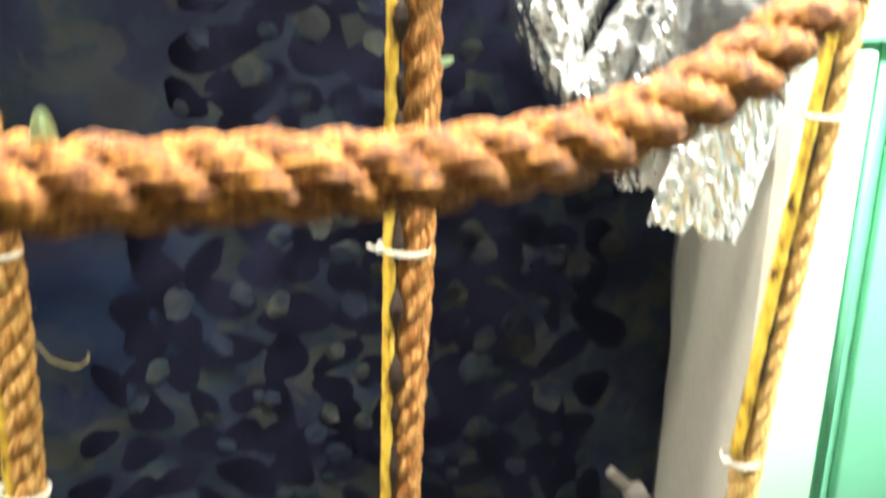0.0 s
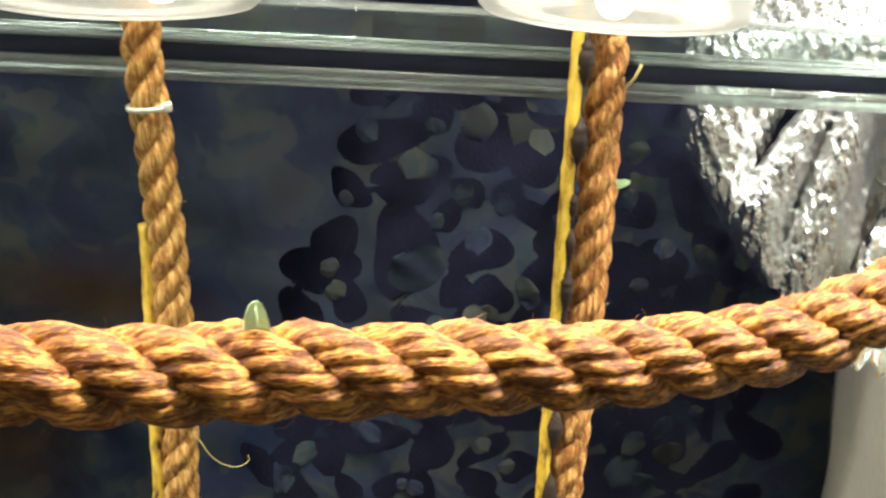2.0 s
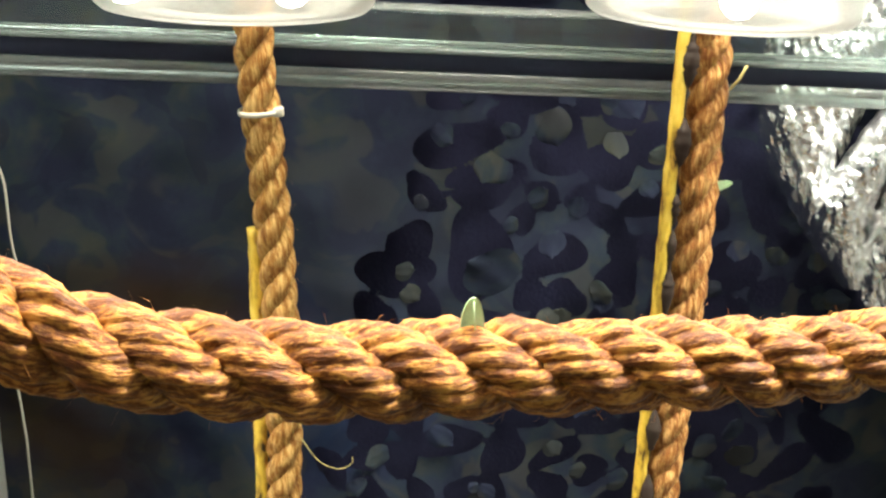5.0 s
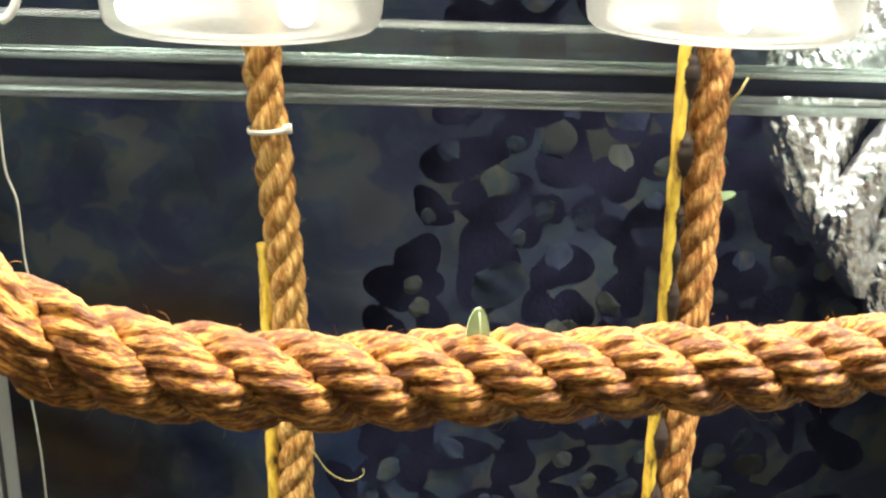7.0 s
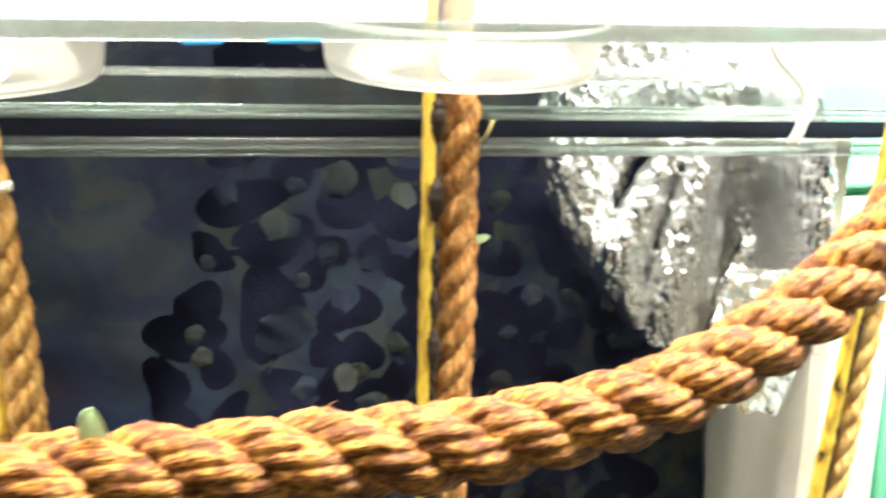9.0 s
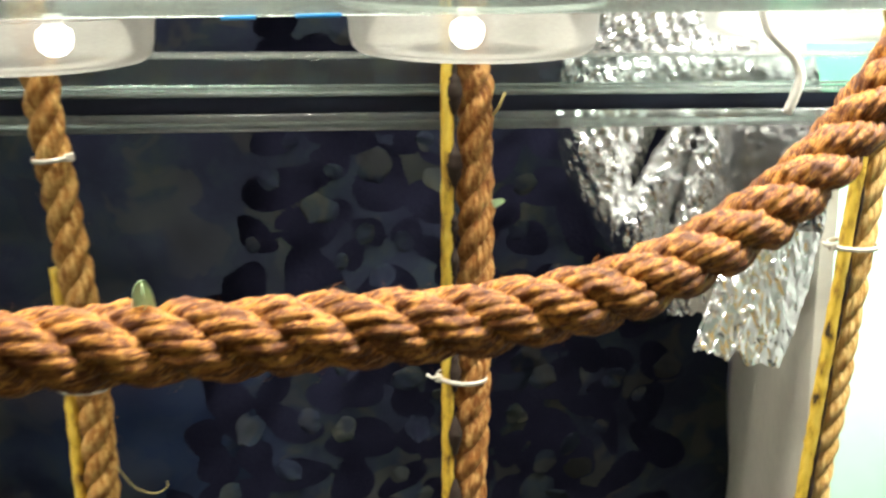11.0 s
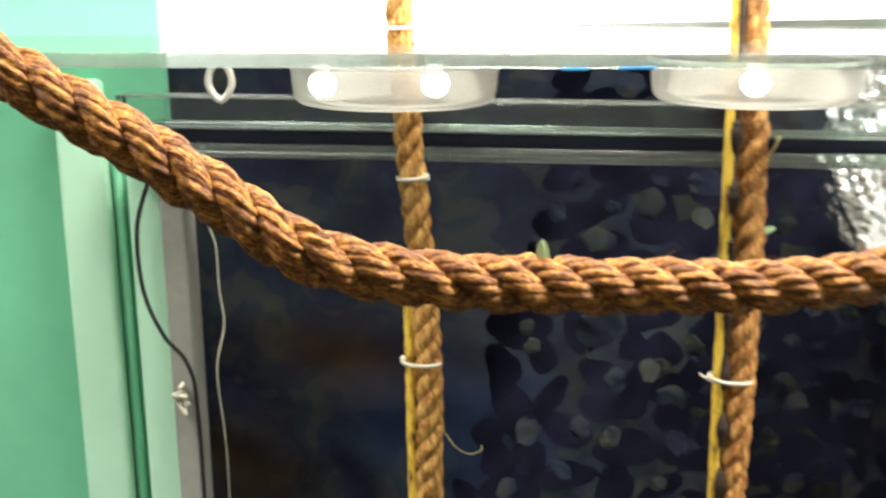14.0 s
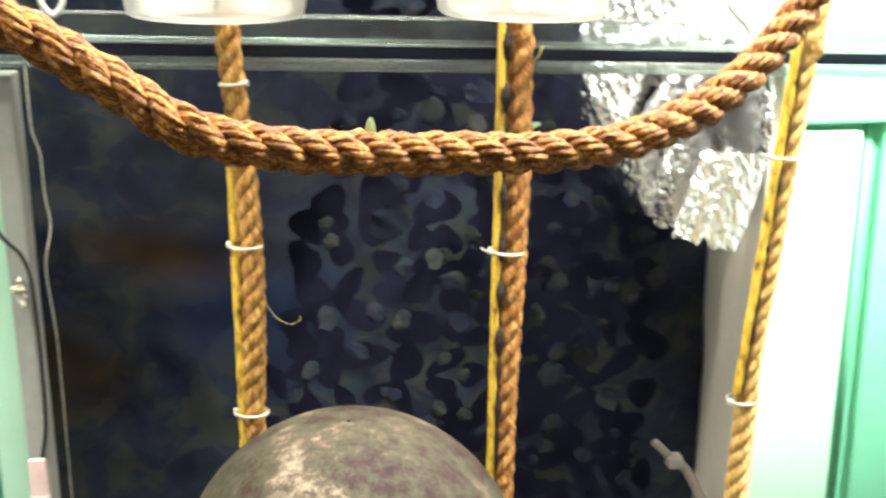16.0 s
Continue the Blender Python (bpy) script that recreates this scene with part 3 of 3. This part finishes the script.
def holes_of_net():
    rng = np.random.default_rng(11)
    got = list(HOLES)
    tries = 0
    while len(got) < 260 and tries < 16000:
        tries += 1
        x, z = rng.uniform(-0.36, NET_HI[0] - 0.09), rng.uniform(NET_LO[1], NET_HI[1] - 0.02)
        if not openwork(x, z):
            continue
        a, b = rng.uniform(0.021, 0.042), rng.uniform(0.014, 0.026)
        if all(math.hypot(x - h[0], z - h[1]) > 0.70 * (max(a, b) + max(h[2], h[3])) for h in got):
            got.append((x, z, a, b, rng.uniform(-80, 80), rng.uniform(0, 360)))
    return got


def net_depth(x, z):
    return 1.215 + 0.016 * noise.noise((x * 6, 2.3, z * 5)) + 0.006 * noise.noise((x * 19, 7.7, z * 17))


def net_sheet(holes):
    """The cloth with its die-cut kidney and comma shaped openings."""
    c = 0.0030
    nx, nz = int((NET_HI[0] - NET_LO[0]) / c), int((NET_HI[1] - NET_LO[1]) / c)
    X, Z = np.meshgrid(NET_LO[0] + c * np.arange(nx + 1), NET_LO[1] + c * np.arange(nz + 1))
    field = np.full(X.shape, 0.1)
    for k, (x, z, a, b, turn, _) in enumerate(holes):
        co, si = math.cos(radians(turn)), math.sin(radians(turn))
        u, v = ((X - x) * co + (Z - z) * si) / a, (-(X - x) * si + (Z - z) * co) / b
        th = np.arctan2(v, u)
        lobes = 0.98 + 0.10 * np.sin(2 * th + 2.4 * k) + 0.11 * np.sin(3 * th + 1.7 * k)
        field = np.minimum(field, (np.hypot(u, v) / lobes - 1) * min(a, b))
    gz, gx = np.gradient(field, c)
    g2 = gx * gx + gz * gz + 1e-6
    near = np.abs(field) < 0.62 * c
    X, Z = np.where(near, X - field * gx / g2, X), np.where(near, Z - field * gz / g2, Z)
    inside = (field < 0) & ~near
    verts = [(float(x), net_depth(x, z), float(z)) for x, z in zip(X.ravel(), Z.ravel())]
    w = nx + 1
    keep = ~(inside[:-1, :-1] | inside[:-1, 1:] | inside[1:, :-1] | inside[1:, 1:] | (near[:-1, :-1] & near[:-1, 1:] & near[1:, :-1] & near[1:, 1:]))
    jj, ii = np.nonzero(keep)
    q = jj * w + ii
    me = bpy.data.meshes.new("cloth")
    me.from_pydata(verts, [], np.stack([q, q + 1, q + 1 + w, q + w], 1).tolist())
    me.materials.append(NET)
    me.shade_smooth()
    return me


def flap_mesh(seed):
    """A curled tongue of cloth with a round end and a narrower root; one unit half wide."""
    rng = np.random.default_rng(seed)
    bm = bmesh.new()
    rows, cols = 11, 11
    curl, root, length, lean = rng.uniform(-0.5, 0.6), rng.uniform(0.3, 0.7), rng.uniform(1.2, 1.9), rng.uniform(-0.4, 0.4)
    grid = []
    for j in range(rows):
        v = math.sin(0.5 * math.pi * j / (rows - 1))
        wide = (0.75 + 0.25 * v + 0.3 * (root - 0.5) * (1 - v)) * math.sqrt(max(0.003, 1 - ((v - 0.42) / 0.58) ** 2))
        line = []
        for i in range(cols):
            u = 2 * i / (cols - 1) - 1
            end = length * v * (1 - 0.12 * u * u * v)
            line.append(bm.verts.new((u * wide + lean * v * v, -0.5 * curl * v * v + 0.10 * u * u + 0.10 * noise.noise((u * 1.5, seed, v * 2)), end)))
        grid.append(line)
    for a, b in zip(grid, grid[1:]):
        for i in range(cols - 1):
            bm.faces.new((a[i], a[i + 1], b[i + 1], b[i]))
    me = bpy.data.meshes.new("flap")
    bm.to_mesh(me)
    bm.free()
    me.materials.append(FLAP)
    me.shade_smooth()
    return me


def camouflage_net():
    top = thing("camouflage_net", "dark navy and olive camouflage net with cut leaf shapes", "camouflage net")
    holes = holes_of_net()
    cloth = new("cloth", net_sheet([h for h in holes if openwork(h[0], h[1])]))
    cloth.parent = top
    kinds = [flap_mesh(k) for k in range(12)]
    rng = np.random.default_rng(5)
    for k, (x, z, a, b, turn, side) in enumerate(holes):
        if k >= len(HOLES) and rng.uniform() < 0.5 or not openwork(x, z) or x > 0.36:
            continue
        ob = new("flap", kinds[int(rng.integers(0, 12))])
        ob.parent = top
        w = radians(side)
        reach = 1 / math.hypot(math.cos(w - radians(turn)) / a, math.sin(w - radians(turn)) / b)
        hx, hz = x + math.cos(w) * reach * 1.08, z + math.sin(w) * reach * 1.08
        s = min(a, b) * rng.uniform(0.52, 0.95)
        # the tongue points from its root on the rim to the middle of the opening
        ob.matrix_basis = Matrix.Translation((hx, net_depth(hx, hz) - 0.002, hz)) @ Matrix.Rotation(-w - math.pi / 2, 4, "Y") @ Matrix.Rotation(rng.uniform(0.0, 0.30), 4, "X") @ Matrix.Diagonal((s, s, s, 1))


camouflage_net()

# ---------- ropes, canes and ties ----------
MAIN = [(-2.00, 0.372, 2.250), (-1.40, 0.360, 1.960), (-0.90, 0.345, 1.742), (-0.70, 0.340, 1.656), (-0.585, 0.336, 1.607), (-0.500, 0.3315, 1.566), (-0.430, 0.3290, 1.524),
        (-0.379, 0.3293, 1.493), (-0.334, 0.3307, 1.462), (-0.294, 0.3316, 1.4359), (-0.240, 0.3451, 1.4205), (-0.180, 0.3640, 1.4116), (-0.120, 0.3753, 1.4081), (-0.060, 0.3881, 1.4038),
        (0.004, 0.4054, 1.4051), (0.058, 0.4266, 1.4164), (0.108, 0.4504, 1.4361), (0.157, 0.4776, 1.470), (0.205, 0.5053, 1.520), (0.248, 0.5319, 1.588), (0.295, 0.5655, 1.715), (0.340, 0.60, 2.0), (0.36, 0.62, 2.50)]
rope("sagging_rope", [(x, y, z - 0.0009) for x, y, z in MAIN], 0.0300, ROPE, "thick golden brown manila rope sagging across the display", "manila ropes", 1, 0.0016, 72, 1500, 0.0, 0.62, 0.13)
LEFT = [(-0.300, 0.80, 2.50), (-0.290, 0.792, 1.62), (-0.284, 0.790, 1.47), (-0.2835, 0.790, 1.44), (-0.281, 0.789, 1.40), (-0.276, 0.788, 1.34), (-0.272, 0.788, 1.28), (-0.270, 0.788, 1.20), (-0.272, 0.790, 1.10), (-0.276, 0.795, 1.00), (-0.28, 0.80, 0.55)]
rope("upright_rope", LEFT, 0.0255, ROPE_GREY, "brown manila rope hanging upright with a cane beside it", "manila ropes", 2, 0.0026, 54, 420, 0.6)
RIGHT = [(0.024, 0.828, 2.50), (0.021, 0.825, 1.55), (0.0240, 0.825, 1.43), (0.0235, 0.823, 1.30), (0.0190, 0.822, 1.15), (0.012, 0.822, 0.97), (0.010, 0.824, 0.55)]
rope("upright_rope", RIGHT, 0.0280, ROPE_RED, "reddish brown manila rope hanging upright with a spotted cane beside it", "manila ropes", 3, 0.0026, 54, 420, 1.9)
FAR = [(0.345, 0.74, 2.50), (0.316, 0.735, 1.52), (0.308, 0.735, 1.44), (0.296, 0.735, 1.32), (0.286, 0.735, 1.21), (0.272, 0.735, 1.05), (0.255, 0.735, 0.55)]
rope("upright_rope", FAR, 0.0250, ROPE_PALE, "pale manila rope leaning in front of the mint panelling", "manila ropes", 4, 0.0026, 54, 154, 0.2)
cane(-0.2885, 0.792, 0.55, 1.322, 0.0052, 0.002, "thin yellow cane tied along the upright rope", 6, 0.0010)
cane(-0.0090, 0.814, 0.55, 1.60, 0.0050, 0.012, "thin yellow cane with dark crust tied along the rope", 7, 0.0052)
cane(0.2555, 0.726, 1.05, 1.455, 0.0050, 0.095, "thin yellow cane tied along the leaning rope", 8, 0.0018)
tie_ring(-0.2810, 0.789, 1.399, 0.0132, 0.0132, -4, (0.9, -0.45))
tie_ring(-0.2765, 0.787, 1.228, 0.0175, 0.0140, 3, (-0.9, 0.3))
tie_ring(-0.2780, 0.790, 1.036, 0.0175, 0.0140, 2, (-0.9, 0.3))
tie_ring(0.0110, 0.820, 1.200, 0.0190, 0.0160, 6, (-0.95, -0.3), 0.008)
tie_ring(-0.2880, 0.790, 1.530, 0.0132, 0.0132, 0, (0.9, 0.3))
tie_ring(0.2910, 0.733, 1.318, 0.0175, 0.0150, 3, (-0.95, -0.3), 0.008)
tie_ring(0.2650, 0.735, 1.040, 0.0150, 0.0140, 3, (-0.95, -0.3))

# ---------- foil duct ----------
EYE_SIDE = Vector((-0.17, -0.08, 1.57))


def draped(x, z, back, ahead=1.0):
    """A place of the foil in the upright plane behind it, brought forward where it lies on the grey side board."""
    d = Vector((x, 1.08 + back, z)) - EYE_SIDE
    near = ahead
    while near > 0.7:
        p = EYE_SIDE + d * near
        if p.x < 0.330 + 0.082 * (max(p.y, 0.875) - 0.875) / 0.375:
            break
        near -= 0.004
    high = min(1, max(0, (z - 1.40) / 0.05))
    return EYE_SIDE + d * (near + (1 - near) * high), d.normalized()


def foil_fold(left, right, back, bulge, cols, rows, seed, torn=0.0, ahead=1.0):
    """One crumpled fold of the foil between its two edge lines, puffed towards the front."""
    bm = bmesh.new()
    a, _ = spline([(x, 0, z) for x, z in left], 0.001)
    b, _ = spline([(x, 0, z) for x, z in right], 0.001)
    grid = []
    for j in range(rows + 1):
        v = j / rows
        p, q = a[int(v * (len(a) - 1))], b[int(v * (len(b) - 1))]
        line = []
        for i in range(cols + 1):
            u = i / cols
            m = p + (q - p) * u
            drop = torn * v * v * (0.5 + noise.noise((u * 7, seed, 0)) + 0.5 * noise.noise((u * 19, seed, 3)))
            x, z = float(m[0]), float(m[2]) - drop
            along = Vector((x * 70 + z * 22, seed * 3.1, z * 20 - x * 8))
            crease = 0.0070 * abs(noise.noise(along)) + 0.0034 * abs(noise.noise(along * 2.1 + Vector((5, 0, 0)))) + 0.0020 * noise.noise(Vector((x * 190, seed, z * 120)))
            place, way = draped(x, z, back, ahead)
            puff = bulge * math.sin(math.pi * min(1, max(0, u))) ** 0.7 * (0.75 + 0.25 * math.sin(math.pi * v))
            place = place - way * (puff + (1.25 if ahead == 1 else 0.5) * crease + (0.035 * v if ahead < 1 else 0))
            place += Vector((0.0020 * noise.noise((x * 90, seed, z * 90)), 0, 0.0020 * noise.noise((x * 90, seed + 7, z * 90))))
            line.append(bm.verts.new(place))
        grid.append(line)
    for r, t in zip(grid, grid[1:]):
        for i in range(cols):
            bm.faces.new((r[i], r[i + 1], t[i + 1]))
            bm.faces.new((r[i], t[i + 1], t[i]))
    return bm


foil = thing("foil_duct", "crumpled shiny aluminium foil duct hanging from the shelf", "foil duct")


def fold(left, right, back, bulge, cols, rows, seed, torn=0.0, ahead=1.0):
    wrap = part("fold", foil_fold(left, right, back, bulge, cols, rows, seed, torn, ahead), FOIL, foil, smooth=False)
    wrap.modifiers.new("thickness", "SOLIDIFY").thickness = 0.0006


fold([(0.172, 1.35), (0.176, 1.40), (0.188, 1.45), (0.195, 1.490)], [(0.44, 1.35), (0.44, 1.40), (0.44, 1.45), (0.44, 1.490)], 0.075, 0.03, 70, 40, 1)
fold([(0.195, 1.375), (0.245, 1.410), (0.315, 1.436), (0.440, 1.436)], [(0.19, 1.33), (0.25, 1.335), (0.33, 1.33), (0.44, 1.33)], 0.055, 0.020, 24, 80, 2)
fold([(0.192, 1.405), (0.168, 1.340), (0.178, 1.285), (0.238, 1.188)], [(0.285, 1.40), (0.272, 1.34), (0.252, 1.27), (0.252, 1.185)], 0.045, 0.042, 30, 84, 3)
fold([(0.325, 1.40), (0.330, 1.33), (0.330, 1.25), (0.325, 1.17)], [(0.400, 1.40), (0.398, 1.33), (0.390, 1.25), (0.375, 1.16)], 0.035, 0.016, 26, 84, 4)
fold([(0.296, 1.37), (0.245, 1.285), (0.220, 1.225), (0.262, 1.156)], [(0.325, 1.37), (0.305, 1.28), (0.290, 1.21), (0.288, 1.152)], 0.025, 0.050, 26, 84, 5)
fold([(0.318, 1.390), (0.286, 1.290), (0.264, 1.190), (0.272, 1.148)], [(0.350, 1.39), (0.350, 1.29), (0.342, 1.19), (0.330, 1.145)], 0.0, 0.048, 28, 90, 6, 0.006)
fold([(0.374, 1.40), (0.378, 1.33), (0.362, 1.25), (0.338, 1.18)], [(0.425, 1.41), (0.446, 1.34), (0.452, 1.25), (0.435, 1.17)], 0.0, 0.032, 30, 84, 7)
fold([(0.350, 1.235), (0.337, 1.190), (0.321, 1.140), (0.313, 1.110)], [(0.446, 1.225), (0.437, 1.165), (0.422, 1.110), (0.411, 1.082)], 0.0, 0.010, 34, 44, 8, 0.012, 0.80)

# ---------- dome, strings and small things ----------
dome = thing("glass_dome", "glossy mottled brown and grey dome on the base", "dome", at=(-0.185, 0.575, 0.781))
prof = [(0.166 * math.cos(a), 0.170 + 0.166 * math.sin(a)) for a in np.linspace(-0.95, math.pi / 2 - 0.01, 40)]
part("shell", lathe(prof, 80), DOME, dome)
part("foot", lathe([(0.0, -0.231), (0.125, -0.231), (0.128, -0.225), (0.106, -0.20), (0.100, 0.0), (0.104, 0.024), (0.097, 0.036)], 64), TABLE, dome)

string_line, _ = spline([(-0.523, 1.00, 1.40), (-0.5235, 1.00, 1.35), (-0.5225, 1.0, 1.315), (-0.516, 1.0, 1.290), (-0.515, 1.0, 1.24), (-0.512, 1.0, 1.20), (-0.518, 0.98, 1.155), (-0.514, 0.98, 1.08), (-0.513, 0.98, 1.0), (-0.516, 0.98, 0.55)], 0.008)
tagged(part("string", tube(string_line, 0.0011, 6), TIE), "thin white string hanging beside the corner post", "string")
cable_line, _ = spline([(-0.541, 0.880, 1.397), (-0.556, 0.878, 1.36), (-0.563, 0.878, 1.325), (-0.560, 0.878, 1.27), (-0.543, 0.878, 1.225), (-0.522, 0.878, 1.198), (-0.515, 0.882, 1.15), (-0.516, 0.882, 1.0), (-0.53, 0.88, 0.90), (-0.55, 0.88, 0.55)], 0.008)
tagged(part("cable", tube(cable_line, 0.0022, 8), CABLE), "thin black cable looped beside the corner post", "cable")


def knot():
    bm = bmesh.new()
    rng = np.random.default_rng(9)
    for _ in range(7):
        p = rng.normal(0, 0.004, 3)
        q, r = p + rng.normal(0, 0.007, 3), p + rng.normal(0, 0.006, 3)
        line, _ = spline([p, q, r], 0.002)
        tube(line, 0.0022, 6, bm)
    for v in bm.verts:
        v.co += Vector((-0.524, 0.872, 1.162))
    return bm


tagged(part("knot", knot(), TIE), "knotted white plastic string on the corner post", "knot")
stick = thing("marker_stick", "pale pink and white plastic stick at the corner post", "stick")
part("shaft", box((-0.533, 0.845, 0.55), (-0.513, 0.853, 0.968), 0.003), PINK, stick)
part("tip", box((-0.5335, 0.8445, 0.55), (-0.5125, 0.8535, 0.925), 0.003), WHITE_PLASTIC, stick)
hook_line, _ = spline([(-0.456, 0.82, 1.503), (-0.465, 0.82, 1.492), (-0.466, 0.82, 1.478), (-0.456, 0.82, 1.466), (-0.446, 0.82, 1.478), (-0.446, 0.82, 1.490), (-0.452, 0.82, 1.502)], 0.004)
tagged(part("hook", tube(hook_line, 0.0032, 8), WHITE_PLASTIC), "white plastic loop hook under the shelf", "hook")
bent, _ = spline([(0.255, 0.84, 1.492), (0.262, 0.84, 1.468), (0.275, 0.84, 1.4535), (0.286, 0.84, 1.443), (0.292, 0.84, 1.428), (0.289, 0.842, 1.412), (0.285, 0.845, 1.398)], 0.004)
tagged(part("tube", tube(bent, 0.0042, 10), WHITE_PLASTIC), "bent white plastic tube beside the foil duct", "tube")
rod, _ = spline([(0.262, 1.0, 0.862), (0.290, 1.0, 0.832), (0.325, 1.0, 0.790), (0.43, 1.0, 0.55)], 0.006)
twig = thing("twig", "grey twig with a clip leaning at the base", "twig")
part("stem", tube(rod, np.linspace(0.006, 0.010, len(rod)), 9), TWIG, twig)
part("clip", box((0.280, 0.985, 0.824), (0.302, 1.008, 0.842), 0.004), TWIG, twig)
for x0, x1 in ((-0.155, -0.135), (-0.112, -0.085)):
    tagged(part("tape", box((x0, 0.657, 1.5005), (x1, 0.6598, 1.5028), 0.0004), BLUE), "small strip of blue tape on the shelf edge", "tape", "blue tape strips")


def leaf_piece(name, m, size, label):
    """A cut half-round piece of leaf, cupped, with a midrib."""
    bm = bmesh.new()
    front, back = [], []
    for i in range(13):
        a = math.pi * i / 12
        x, z = size * 0.33 * math.cos(a), size * math.sin(a)
        y = 0.12 * size * math.cos(a) ** 2
        front.append(bm.verts.new((x, y, z)))
        back.append(bm.verts.new((x, y + 0.0004, z)))
    bm.faces.new(front)
    bm.faces.new(back[::-1])
    for i in range(13):
        j = (i + 1) % 13
        bm.faces.new((front[i], back[i], back[j], front[j]))
    bmesh.ops.triangulate(bm, faces=[f for f in bm.faces if len(f.verts) > 4])
    top = thing(name, label, "leaf piece")
    top.matrix_basis = m
    part("blade", bm, LEAF, top, smooth=False)
    part("rib", tube([(0, -0.0003, 0.0), (0, -0.0004, size * 0.9)], 0.0002, 5), LEAF, top)


leaf_piece("leaf_piece", pose(-0.178, 0.361, 1.4240, 4, -6, 20), 0.0125, "pale green cut leaf piece standing on the rope")
leaf_piece("leaf_piece", pose(0.036, 0.815, 1.342, 0, 70, -10), 0.0100, "pale cut leaf piece caught on the upright rope")
curl, _ = spline([(-0.258, 0.780, 1.165), (-0.246, 0.778, 1.148), (-0.232, 0.778, 1.141), (-0.222, 0.779, 1.145), (-0.222, 0.779, 1.150)], 0.002)
tagged(part("loose_fibre", tube(curl, 0.0003, 5), STRAW), "single curled straw fibre sticking out of the rope", "fibre")
tagged(part("straw", tube([(0.036, 0.812, 1.412), (0.040, 0.806, 1.420), (0.043, 0.802, 1.430)], 0.0011, 6), STRAW), "short yellow straw stuck in the upright rope", "straw")
